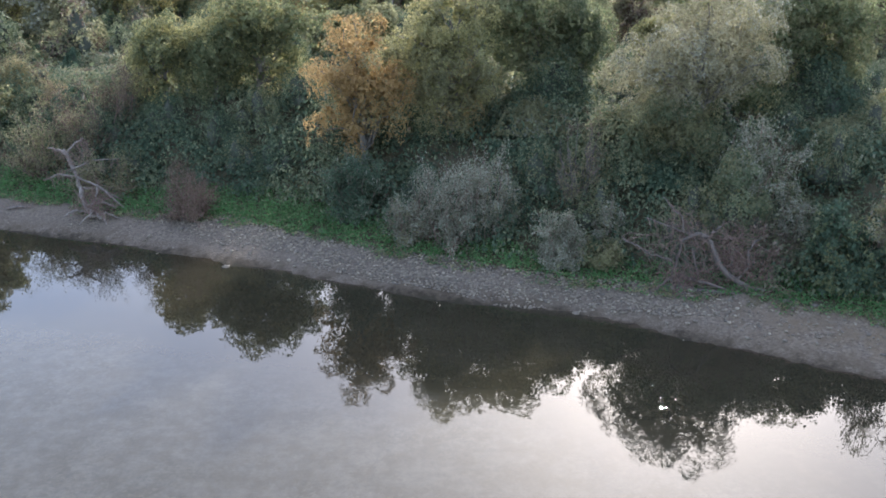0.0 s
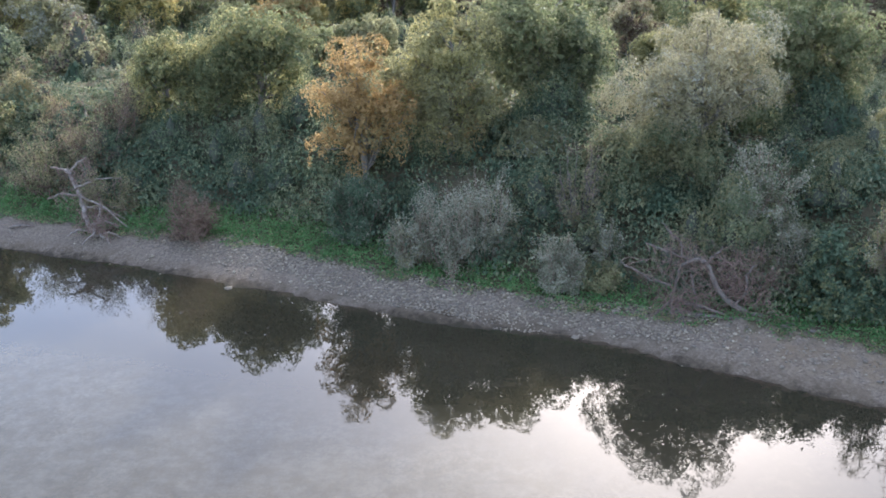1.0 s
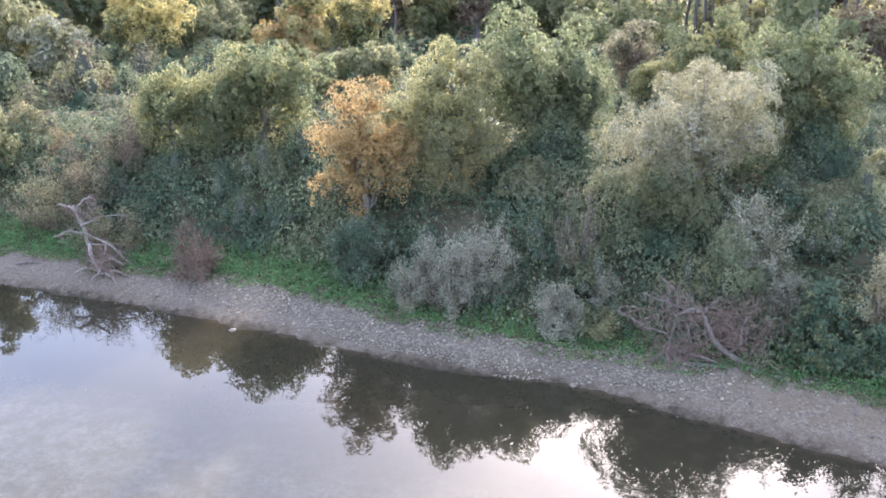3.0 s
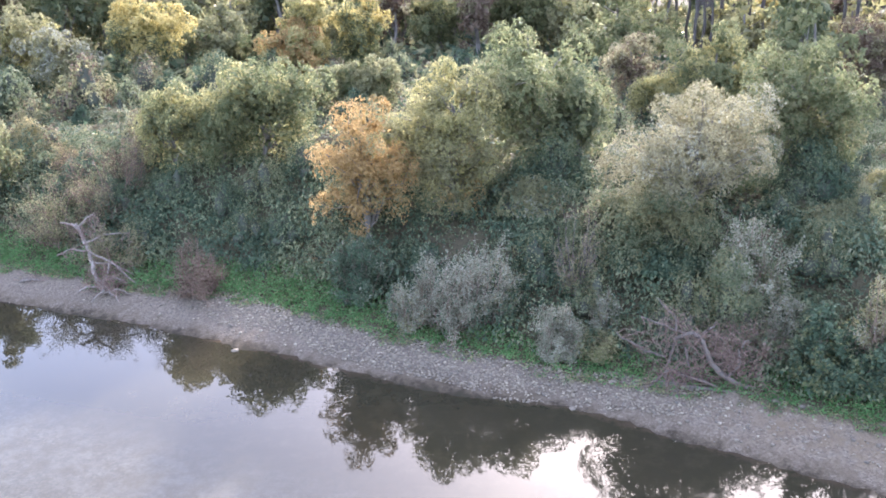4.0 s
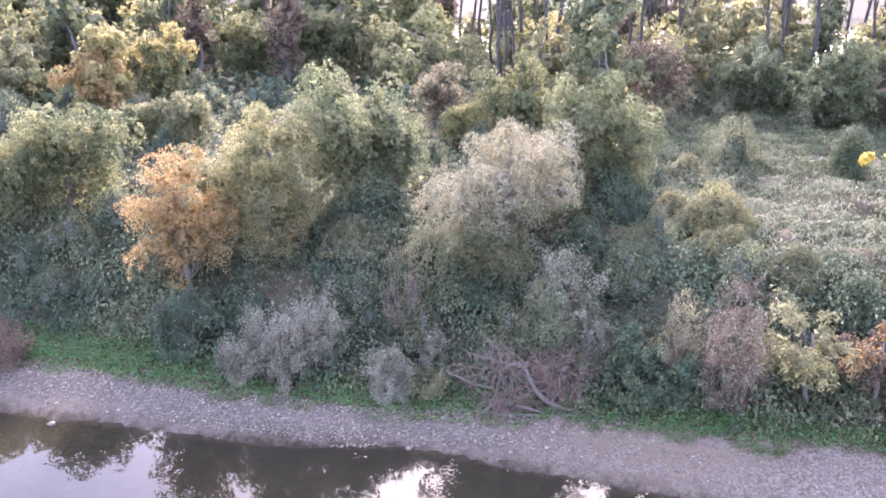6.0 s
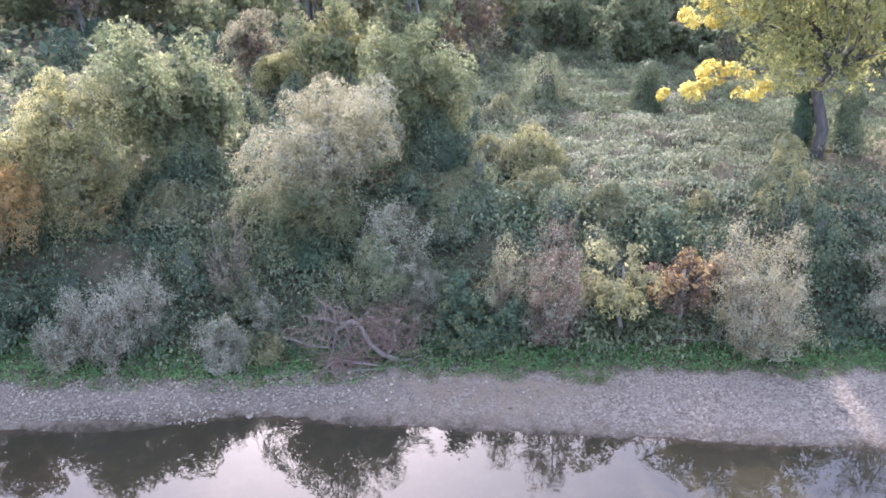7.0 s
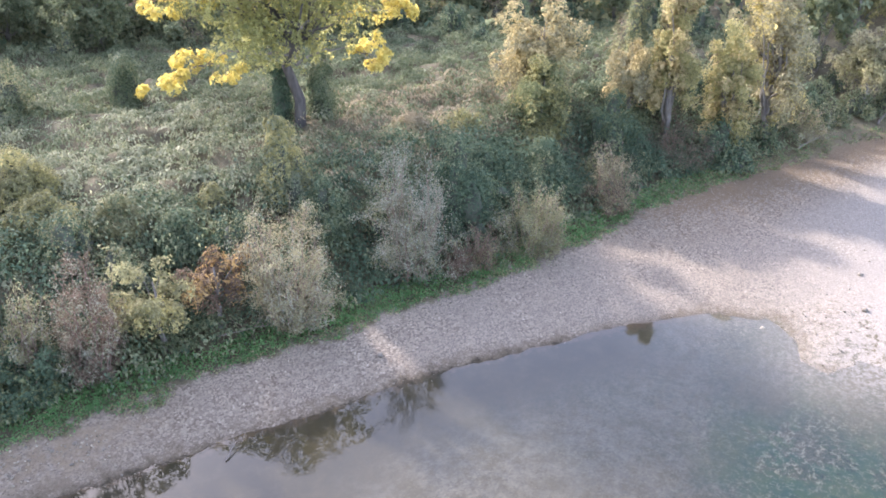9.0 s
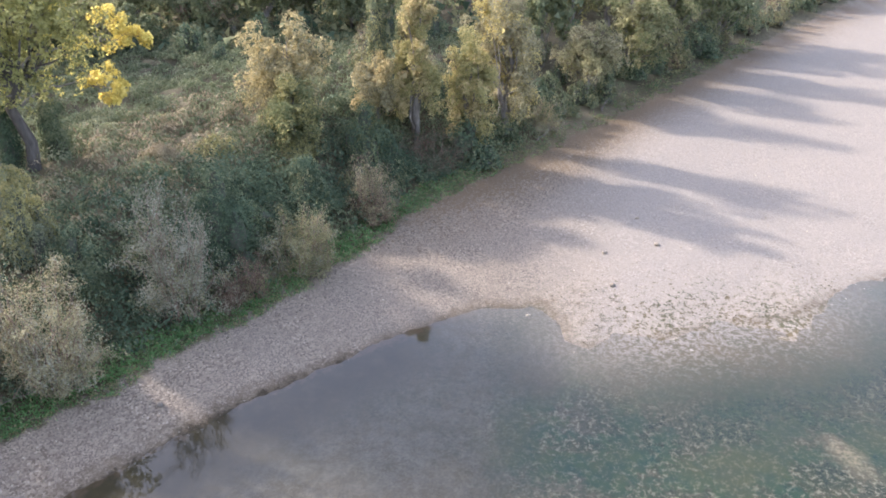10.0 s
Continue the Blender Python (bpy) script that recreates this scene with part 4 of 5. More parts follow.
tree(0.3, 38.7, 11.1, 4.2, 5.6, [M_YGREEN, M_OLIVE], 'tree', 'yellow-green tree with a feathery sunlit top', n=12000, clumps=56, share=0.4, leaf=(0.16,0.10))
tree(-1.6, 41.6, 9.0, 3.3, 3.3, [M_OLIVE, M_YGREEN], 'tree', 'olive tree with yellowing crown', n=8000, share=0.4, leaf=(0.16,0.10))
tree(0.5, 38.7, 7.8, 4.1, 2.9, [M_OLIVE, M_ORANGE], 'tree', 'half-bare olive tree with hanging brown twigs', n=8000, share=0.25, leaf=(0.15,0.07))
tree(4.5, 42.4, 12.4, 6.6, 4.6, [M_GREEN, M_OLIVE], 'tree', 'large rounded green tree with a dense crown', n=18000, clumps=80, share=0.3, leaf=(0.19,0.13))
tree(6.5, 41.7, 10.4, 2.2, 4.8, [M_VINE, M_GREEN], 'tree', 'green tree edge with drooping sunlit climbers', n=5500, share=0.4)
tree(10.2, 34.5, 10.5, 6.4, 5.1, [M_TAN, M_SILVER], 'willow_tree', 'spreading willow with a pale tan feathery crown', n=26000, clumps=110, leaf=(0.15,0.07), share=0.3, lumpy=0.3, airy=True, lobes=[(0.2, 0, 0.25, 0.72, 0.75), (0.45, 0.2, 0.1, 0.5, 0.6), (-0.1, -0.3, 0.0, 0.55, 0.6), (-0.68, 0, -0.3, 0.36, 0.5), (-0.4, 0.1, -0.65, 0.45, 0.5)])
tree(9.4, 34.3, 7.3, 4.2, 3.0, [M_OLIVE, M_VINE], 'willow_tree', 'shaded lower willow with grey-green leaves', n=11000, leaf=(0.15,0.06), share=0.45)
# added, mostly hidden: keeps the sun's disc out of the water's reflection
tree(12.7, 38.6, 8.6, 5.0, 3.6, [M_VINE, M_GREEN], 'tree', 'green tree added behind a spreading willow to block the sun glint', n=8000, share=0.4)
tree(16.4, 39.7, 11.8, 5.2, 3.4, [M_GREEN, M_OLIVE], 'tree', 'tall green tree hung with climbers', n=14000, clumps=64, share=0.35, leaf=(0.19,0.13))
tree(16.9, 54.6, 11.5, 6.0, 5.3, [M_GREEN, M_YGREEN], 'tree', 'rounded green tree with a yellowing top', n=9500, share=0.4, leaf=(0.24,0.16))
tree(12.5, 58.8, 10.5, 3.6, 5.3, [M_TAN, M_RUSSET], 'small_tree', 'small tan-brown tree in autumn leaf', n=5000, share=0.4, leaf=(0.2,0.13))
tree(13.2, 54.6, 8.2, 3.3, 5.0, [M_YGREEN, M_GREEN], 'small_tree', 'small yellow-green tree below taller ones', n=4500, share=0.3, leaf=(0.2,0.14))
tree(-4.8, 58.0, 8.8, 4.2, 3.5, [M_OLIVE, M_GREEN], 'tree', 'olive green tree behind the maple', n=6000, leaf=(0.24,0.16), share=0.4)
tree(-7.6, 59.7, 7.9, 4.0, 3.2, [M_GREEN, M_OLIVE], 'tree', 'green tree in the second row', n=5500, leaf=(0.24,0.16), share=0.4)
tree(-12.1, 71.2, 10.0, 5.2, 3.0, [M_ORANGE, M_YGREEN], 'tree', 'orange-tan autumn tree in the second row', n=6000, leaf=(0.28,0.18), share=0.4)
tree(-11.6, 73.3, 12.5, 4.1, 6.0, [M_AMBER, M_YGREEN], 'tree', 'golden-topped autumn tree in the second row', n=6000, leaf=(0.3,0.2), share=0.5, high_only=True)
tree(-7.4, 75.8, 12.0, 5.1, 4.6, [M_GREEN, M_AMBER], 'tree', 'green tree, its sunlit top put into golden leaves', n=8000, leaf=(0.28,0.19), share=0.5, high_only=True)
tree(-24.0, 70.2, 12.4, 6.1, 5.1, [M_GREEN, M_AMBER], 'tree', 'green tree, its sunlit top put into golden leaves', n=9000, leaf=(0.28,0.19), share=0.5, high_only=True)
tree(-22.6, 76.9, 11.7, 2.6, 2.0, [M_VINE, M_GREEN], 'poplar_tree', 'slim dark poplar clad in ivy', n=4000, leaf=(0.28,0.2), share=0.3)
tree(-19.3, 75.8, 10.3, 6.7, 2.7, [M_OLIVE, M_GREEN], 'tree', 'olive tree in the second row', n=6000, leaf=(0.28,0.2), share=0.4)
tree(-28.4, 64.2, 10.1, 5.5, 4.4, [M_OLIVE, M_SILVER], 'tree', 'grey-olive tree hung with climbers', n=6000, leaf=(0.26,0.18), share=0.4)
tree(-25.1, 45.7, 8.1, 3.8, 3.9, [M_OLIVE, M_GREEN], 'tree', 'olive tree leaning over the upstream bank', n=7000, share=0.4)
tree(-34.2, 66.9, 12.3, 7.9, 3.1, [M_OLIVE, M_YGREEN], 'tree', 'olive tree turning yellow at the wood edge', n=7000, leaf=(0.28,0.2), share=0.4)
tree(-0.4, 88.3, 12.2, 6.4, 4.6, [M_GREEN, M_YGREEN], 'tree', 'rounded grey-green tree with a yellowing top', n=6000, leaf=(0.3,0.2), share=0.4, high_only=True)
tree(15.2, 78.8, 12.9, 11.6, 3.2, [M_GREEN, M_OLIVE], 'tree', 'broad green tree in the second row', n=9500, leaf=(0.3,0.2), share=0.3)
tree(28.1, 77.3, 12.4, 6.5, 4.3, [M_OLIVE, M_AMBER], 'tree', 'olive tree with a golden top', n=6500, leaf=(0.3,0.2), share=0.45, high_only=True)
tree(30.1, 61.3, 11.5, 5.4, 1.3, [M_RUSSET, M_TAN], 'tree', 'pinkish brown tree in thin autumn leaf', n=7000, leaf=(0.2,0.12), share=0.4)
tree(6.5, 86.0, 13.0, 6.8, 4.1, [M_GREEN, M_OLIVE], 'tree', 'green tree at the wood edge', n=6000, leaf=(0.3,0.2), share=0.3)
# vine leaf instead of deep green from here: lighter colour stands in for haze
tree(38.4, 61.2, 11.2, 9.0, 2.2, [M_VINE, M_GREEN], 'tree', 'dark ivy-clad tree at the wood edge', n=8500, leaf=(0.28,0.2), share=0.3)
tree(41.1, 54.5, 11.4, 5.8, 4.3, [M_VINE, M_GREEN], 'tree', 'dark pointed ivy-clad tree at the wood edge', n=7000, leaf=(0.28,0.2), share=0.3)
tree(46.0, 53.0, 8.9, 7.9, 4.3, [M_VINE, M_RUSSET], 'tree', 'low dark tree at the back of the meadow', n=7000, leaf=(0.28,0.2), share=0.25)
vines(27.5, 45.6, 7.9, 4.3, [M_VINE, M_OLIVE], 'vine_mound', 'stump smothered in hanging vines', n=5500, lumps=5, share=0.3, hang=1.0)
vines(33.0, 42.4, 7.6, 3.1, [M_VINE, M_DEEP], 'vine_column', 'upright vine-smothered stump in the meadow', n=4500, lumps=4, share=0.3, column=True, hang=1.0)
tree(47.4, 22.5, 10.9, 4.9, 2.9, [M_GOLD, M_TAN], 'tree', 'tan autumn tree at the meadow corner', drape=0.35, lumpy=0.8, n=11000, clumps=70, leaf=(0.2,0.14), share=0.35)
tree(44.8, 20.9, 8.2, 3.8, 3.9, [M_GREEN, M_YGREEN], 'small_tree', 'fresh green small tree under a tan one', n=6500, leaf=(0.2,0.14), share=0.4)
tree(53.3, 12.4, 9.8, 3.4, 4.6, [M_YGREEN, M_GOLD], 'tree', 'yellow-green sunlit tree in the poplar row', drape=0.35, lumpy=0.8, n=9000, clumps=60, leaf=(0.2,0.14), share=0.45)
tree(50.0, 17.6, 8.6, 3.2, 4.2, [M_GOLD, M_TAN], 'tree', 'golden tan and olive tree with climbers', drape=0.35, lumpy=0.8, n=9000, leaf=(0.2,0.13), share=0.4)
tree(51.0, 15.3, 13.6, 3.0, 3.1, [M_YGREEN, M_GOLD], 'poplar_tree', 'tall yellow-green poplar hung with ivy', drape=0.35, lumpy=0.8, n=11000, leaf=(0.2,0.14), share=0.45)
tree(57.2, 10.6, 13.4, 4.8, 6.0, [M_AMBER, M_TAN], 'poplar_tree', 'tall pale yellow poplar with a leaning pale trunk', drape=0.35, lumpy=0.8, n=12000, leaf=(0.2,0.13), share=0.65)
vines(52.3, 18.2, 12.3, 2.0, [M_YGREEN, M_VINE], 'vine_column', 'tall trunk clad in sunlit ivy', n=6500, lumps=6, share=0.5, column=True)
vines(53.3, 16.7, 13.0, 1.5, [M_VINE, M_GREEN], 'vine_column', 'slim trunk clad in green ivy', n=5000, lumps=5, share=0.4, column=True)
tree(67.0, 5.9, 7.9, 4.7, 2.7, [M_TAN, M_OLIVE], 'small_tree', 'tan-olive rounded small tree at the gravel edge', n=6000, leaf=(0.22,0.14), share=0.5)
tree(75.1, 3.3, 11.9, 6.2, 1.3, [M_OLIVE, M_GREEN], 'tree', 'olive green tree in the bank row', n=6500, leaf=(0.26,0.18), share=0.4)
tree(81.2, 0.1, 11.3, 6.4, 1.0, [M_GREEN, M_OLIVE], 'tree', 'green tree in the bank row', n=6000, leaf=(0.28,0.2), share=0.4)
tree(91.0, -4.6, 11.3, 8.4, 0.6, [M_VINE, M_GREEN], 'tree', 'dark green tree in the bank row', n=6000, leaf=(0.32,0.22), share=0.4)
tree(121.4, -13.1, 9.0, 12.1, -2.7, [M_VINE, M_GREEN], 'tree', 'dark green tree in the far bank row', n=6000, leaf=(0.36,0.25), share=0.4)
tree(148.0, -24.2, 6.7, 13.9, -4.0, [M_VINE, M_GREEN], 'tree', 'dark green tree in the far bank row', n=5000, leaf=(0.4,0.3), share=0.4)
tree(89.9, 8.2, 11.6, 7.7, 1.8, [M_VINE, M_GREEN], 'tree', 'deep green tree behind the bank row', n=6000, leaf=(0.3,0.2), share=0.3)
tree(69.8, 26.1, 11.4, 5.9, 0.6, [M_VINE, M_GREEN], 'tree', 'dark ivy-clad tree behind the meadow', n=7000, leaf=(0.28,0.2), share=0.3)
tree(76.4, 36.2, 9.3, 9.5, 2.6, [M_VINE, M_RUSSET], 'tree', 'dark tree at the back of the meadow', n=7000, leaf=(0.3,0.2), share=0.3)
tree(68.0, 39.5, 10.3, 8.3, 3.2, [M_VINE, M_RUSSET], 'tree', 'dark shaded tree behind the meadow', n=7000, leaf=(0.3,0.2), share=0.25)
tree(46.4, 58.6, 10.0, 8.8, 3.1, [M_VINE, M_GREEN], 'tree', 'dark shaded tree behind the meadow', n=7000, leaf=(0.3,0.2), share=0.25)
tree(59.7, 41.2, 8.4, 6.2, 2.0, [M_VINE, M_GREEN], 'tree', 'dark round tree behind the meadow', n=7000, leaf=(0.3,0.2), share=0.25)
vines(35.3, 32.6, 8.0, 1.7, [M_DEEP, M_VINE], 'vine_column', 'dark ivy curtain beside a poplar trunk', n=3500, lumps=4, share=0.3, column=True, hang=1.0)
vines(36.9, 30.9, 7.9, 2.0, [M_VINE, M_DEEP], 'vine_column', 'green ivy curtain beside a poplar trunk', n=4500, lumps=4, share=0.3, column=True, hang=1.0)
tree(35.6, 31.5, 17.4, 10.6, 8.0, [M_LIME, M_YELLOW], 'poplar_tree', 'tall forked poplar with yellow-green leaves in the meadow', n=24000, clumps=90, leaf=(0.2, 0.16), share=0.13, airy=True, lumpy=0.7, trunk=M_DARKBARK, lean=(-1.0, 0.6),
     lobes=[(0, 0, 0.3, 0.7, 0.7), (-0.25, 0.1, -0.5, 0.45, 0.45), (0.35, -0.2, -0.35, 0.4, 0.45), (0.1, 0.2, -0.72, 0.4, 0.3), (-0.6, 0.2, 0.1, 0.35, 0.4), (0.6, -0.1, 0.2, 0.35, 0.4)])


# ---- ground cover ----
def scatter(k, x0, x1, y0, y1):
    return rng.uniform(x0, x1, k), rng.uniform(y0, y1, k)


def stuff(name, geo, mats, label, category):
    return tagged(new(name, geo.mesh(name, mats)), label, category, kind="stuff")


x, y = scatter(420000, -40, 100, -20, 70)
d2 = side(GREEN_EDGE, x, y)
near = np.hypot(x, y) < 95
keep = (rng.random(len(x)) < np.interp(x, [44, 56], [1, 0.25])) & (d2 > -0.25 + 0.5 * wave(x, y, 0.9, 3)) & (d2 < np.interp(x, [-12, -4, 2, 60], [2.7, 2.5, 1.7, 1.6]) + 0.5 * wave(x, y, 1.7, 8)) & near
hx, hy = x[keep], y[keep]
herb = Geo()
hz0 = land(hx, hy)
tall = np.clip(0.1 + 0.16 * side(GREEN_EDGE, hx, hy), 0.08, 0.38)
for rep in range(14):
    c = np.stack([hx + rng.normal(size=len(hx)) * 0.12, hy + rng.normal(size=len(hx)) * 0.12, hz0 + rng.random(len(hx)) * tall], -1)
    herb.leaves(c, rng.normal(size=c.shape) * 0.6 + np.array([0, 0, 0.8]), 0.105, 0.06, np.where(rng.random(len(c)) < np.maximum(np.interp(hx, [42, 54], [0.12, 0.75]), np.clip(0.5 - 1.1 * side(GREEN_EDGE, hx, hy), 0, 0.6)), 1, 0))
stuff("bank_herbs", herb, [M_HERB, M_OLIVE], "bright green low herbs along the gravel edge", "herbs")

def tufts(geo, tx, ty, tr, per, length, width, tone, stretch=(1.35, 1.0, 0.85), rough=0.3, stray=0.15):
    """Low domes of climbing leaves, each leaf lying on its dome and pointing down it."""
    k = np.repeat(np.arange(len(tx)), per)
    d = ball(len(k), 0.7)
    d[:, 2] = np.abs(d[:, 2])
    c = np.stack([tx[k], ty[k], land(tx, ty)[k]], -1) + d * tr[k][:, None] * np.array(stretch) * rng.uniform(0.88, 1.1, (len(k), 1))
    geo.leaves(c, d + rng.normal(size=c.shape) * rough, length, width, np.where(rng.random(len(k)) < stray, 0, tone[k]), d * np.array([1, 1, 0]) - np.array([0, 0, 0.6]))


keep = (d2 > np.interp(x, [-12, -4, 2, 60], [2.5, 2.3, 1.5, 1.5])) & (d2 < 9.5) & near & (x > -26) & (x < 58)
bx, by = x[keep][:2500], y[keep][:2500]
br = Geo()
tufts(br, bx, by, np.where(rng.random(len(bx)) < 0.25, 1.7, 0.85) * rng.uniform(0.6, 1.2, len(bx)) * (0.85 + 0.35 * wave(bx, by, 1.6, 2)), 80, 0.16, 0.1, np.where(wave(bx, by, 2.2, 5) + rng.normal(size=len(bx)) * 0.4 > -0.05, 1, 0), (1.2, 1.2, 0.9))
stuff("bramble_cover", br, [M_DEEP, M_VINE], "dark green brambles and climbers covering the bank slope", "undergrowth")

PALE = (26.0, 33.0)
# the meadow: a carpet of climbers that heaves up in low humps
x, y = scatter(30000, 10, 72, 14, 62)
d2 = side(GREEN_EDGE, x, y)
keep = (d2 > 6.5) & (np.hypot(x, y) < 76) & (x > 12 + 0.1 * y)
tx, ty = x[keep][:5000], y[keep][:5000]
tr = rng.uniform(0.3, 0.85, len(tx)) * (1 + 0.35 * wave(tx, ty, 2.1, 3))
straw = np.clip(1.15 - np.hypot((tx - 41) / 12, (ty - 26) / 6), 0, 1)
# paler leaves follow the ground's humps: lit crests and dark hollows put into colour
lit_crest = 1.0 - np.hypot((tx - PALE[0]) / 11, (ty - PALE[1]) / 10)
tone = np.where(rng.random(len(tx)) < straw * 0.6, 2, np.where(0.5 * wave(tx, ty, 0.9, 1) + 0.3 * wave(tx, ty, 2.3, 4) + 0.9 * lit_crest + rng.normal(size=len(tx)) * 0.2 > 0.18, 1, 0))
cov = Geo()
tufts(cov, tx, ty, tr, 54, 0.22, 0.08, tone, (1.4, 1.0, 0.9), 0.18, 0.1)
stuff("vine_meadow", cov, [M_VINE, M_PALEVINE, M_DRY], "pale tangled carpet of vines over the terrace meadow", "undergrowth")

cx, cy = rng.normal(-21.5, 2.6, 420), rng.normal(53.0, 1.9, 420)
clear = Geo()
tufts(clear, cx, cy, rng.uniform(0.25, 0.7, 420), 40, 0.24, 0.07, np.where(rng.random(420) < 0.7, 1, 2), (1.4, 1.0, 0.7), 0.24, 0.1)
stuff("vine_clearing", clear, [M_VINE, M_PALEVINE, M_DRY], "pale sunlit climbers matted over a small clearing", "undergrowth")

x, y = scatter(110000, -45, 75, 28, 74)
d2 = side(GREEN_EDGE, x, y)
keep = (d2 >= 9) & (np.hypot(x, y) < 80) & ~((d2 > 6.5) & (x > 12 + 0.1 * y) & (np.hypot(x, y) < 74))
vx, vy = x[keep], y[keep]
flo = Geo()
c = np.stack([vx, vy, land(vx, vy) + np.abs(rng.normal(size=len(vx))) * 0.3], -1)
flo.leaves(c, rng.normal(size=c.shape) * 0.6 + np.array([0, 0, 0.7]), 0.3, 0.22, rng.integers(0, 3, len(c)))
stuff("wood_floor_cover", flo, [M_VINE, M_DEEP, M_OLIVE], "low green cover on the floor of the wood", "undergrowth")

x, y = scatter(80000, -60, 150, -30, 130)
d2 = side(GREEN_EDGE, x, y)
keep = (d2 > 12) & (np.hypot(x, y) > 70) & (np.hypot(x, y) < 150)
fx_, fy_ = x[keep], y[keep]
und = Geo()
c = np.stack([fx_, fy_, land(fx_, fy_) + rng.random(len(fx_)) * 1.3], -1)
und.leaves(c, rng.normal(size=c.shape) + np.array([0, 0, 0.3]), 0.8, 0.6, rng.integers(0, 3, len(c)))
stuff("wood_undergrowth", und, [M_DEEP, M_OLIVE, M_VINE], "dark low undergrowth on the floor of the wood", "undergrowth")


# ---- woods that fill the terrace ----
WOOD_EDGE = [(-60, 62), (-30, 58), (-8, 56), (5, 60), (16, 57), (22, 52), (29, 57), (41, 56), (50, 46), (59, 37), (69, 33), (72, 22), (80, 14), (110, 0), (150, -20)]


def wood_y(px):
    return float(np.interp(px, [p[0] for p in WOOD_EDGE], [p[1] for p in WOOD_EDGE]))


placed = [(o.location.x, o.location.y) for o in scene.objects if o.parent is None and o.get("category") == "tree"]
woods = []
# leaf colours kept light, as haze over the far wood is painted in
for mats, label, tall, wide, hi in [
        ([M_GREEN, M_OLIVE], "green broadleaf tree in the dense wood", 9.0, 6.5, False),
        ([M_VINE, M_GREEN], "dark ivy-clad tree in the dense wood", 10.0, 5.5, False),
        ([M_OLIVE, M_YGREEN], "olive tree turning yellow in the dense wood", 8.0, 6.0, False),
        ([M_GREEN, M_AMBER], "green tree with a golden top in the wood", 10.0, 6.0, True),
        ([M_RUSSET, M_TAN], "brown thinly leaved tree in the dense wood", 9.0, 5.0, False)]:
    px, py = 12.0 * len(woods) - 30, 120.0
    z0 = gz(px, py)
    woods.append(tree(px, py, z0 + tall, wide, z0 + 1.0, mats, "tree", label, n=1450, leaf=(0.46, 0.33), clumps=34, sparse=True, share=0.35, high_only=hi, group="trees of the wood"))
spots = []
for k in range(4000):
    px, py = rng.uniform(-62, 150), rng.uniform(-24, 118)
    dist = math.hypot(px, py)
    if dist > 135 or py < wood_y(px) + 1.5 or (px > 70 and side(GREEN_EDGE, px, py)[0] < 7) or px > 1.9 * py + 40 and px < 60:
        continue
    if not -34 < math.degrees(math.atan2(px, py)) < 102 or any((px - a) ** 2 + (py - b) ** 2 < (3.4 + dist / 60) ** 2 for a, b in spots):
        continue
    if dist > 71 and 19 < math.degrees(math.atan2(px, py)) < 39 and rng.random() < 0.45:
        continue
    if any((px - a) ** 2 + (py - b) ** 2 < 16 for a, b in placed) or px < 22 and py < 82:
        continue
    spots.append((px, py))
spots.sort(key=lambda p: math.hypot(*p))
for k, (px, py) in enumerate(spots[:128]):
    s = rng.uniform(0.75, 1.2) * (1.4 if px < 22 and py > 97 else 1.0)
    m = Matrix.LocRotScale((px, py, gz(px, py) - 0.05), Euler((0, 0, rng.uniform(0, 6.28))), (s, s, s * rng.uniform(0.85, 1.15)))
    copy_thing(woods[int(rng.choice(5, p=[0.24, 0.14, 0.38, 0.10, 0.14]))], m)

for k in range(34):
    a, r = radians(-30 + 43 * (k + 0.5 * rng.random()) / 34), rng.uniform(88, 108)
    px, py = r * math.sin(a), r * math.cos(a)
    s = rng.uniform(0.9, 1.3)
    copy_thing(woods[int(rng.choice(5, p=[0.3, 0.15, 0.37, 0.1, 0.08]))], Matrix.LocRotScale((px, py, gz(px, py) - 0.05), Euler((0, 0, rng.uniform(0, 6.28))), (s, s, s)))

# low growth between the trees: fine-leaved close to the river, coarser far back
mounds, near_mounds = [], []
for mats, label in [([M_DEEP, M_VINE], "dark green bramble thicket between the trees"), ([M_VINE, M_OLIVE], "olive vine thicket between the trees"), ([M_OLIVE, M_RUSSET], "brownish thicket between the trees"), ([M_DEEP, M_OLIVE], "shaded blue-green thicket on the bank")]:
    px, py = -34.0 + 5 * len(mounds), 58.0
    if len(mounds) < 3:
        mounds.append(vines(px, py, gz(px, py) + 3.2, 4.4, mats, "thicket", label, n=1050, leaf=(0.36, 0.26), lumps=6, share=0.35, group="thickets between the trees"))
    near_mounds.append(vines(px + 2, py + 6, gz(px + 2, py + 6) + 3.2, 4.2, mats, "thicket", label, n=1900, leaf=(0.22, 0.15), lumps=8, share=0.35, hang=0.9, group="thickets between the trees"))
spots = []
for k in range(3000):
    px, py = rng.uniform(-44, 70), rng.uniform(8, 80)
    d = side(GREEN_EDGE, px, py)[0]
    meadow = px > 17 + 0.1 * py and d > 5.5 and py < wood_y(px) - 1 and px < 58
    if d < 2.9 or meadow or py > wood_y(px) + (20 if px < 14 else 4) or math.hypot((px + 21.5) / 4.5, (py - 53) / 3.5) < 1 or math.hypot(px, py) < 24 or math.degrees(math.atan2(px, py)) < -36:
        continue
    if any((px - a) ** 2 + (py - b) ** 2 < 5.0 for a, b in placed):
        continue
    if any((px - a) ** 2 + (py - b) ** 2 < (4.2 if d < 9 else 10.0) for a, b in spots):
        continue
    spots.append((px, py))
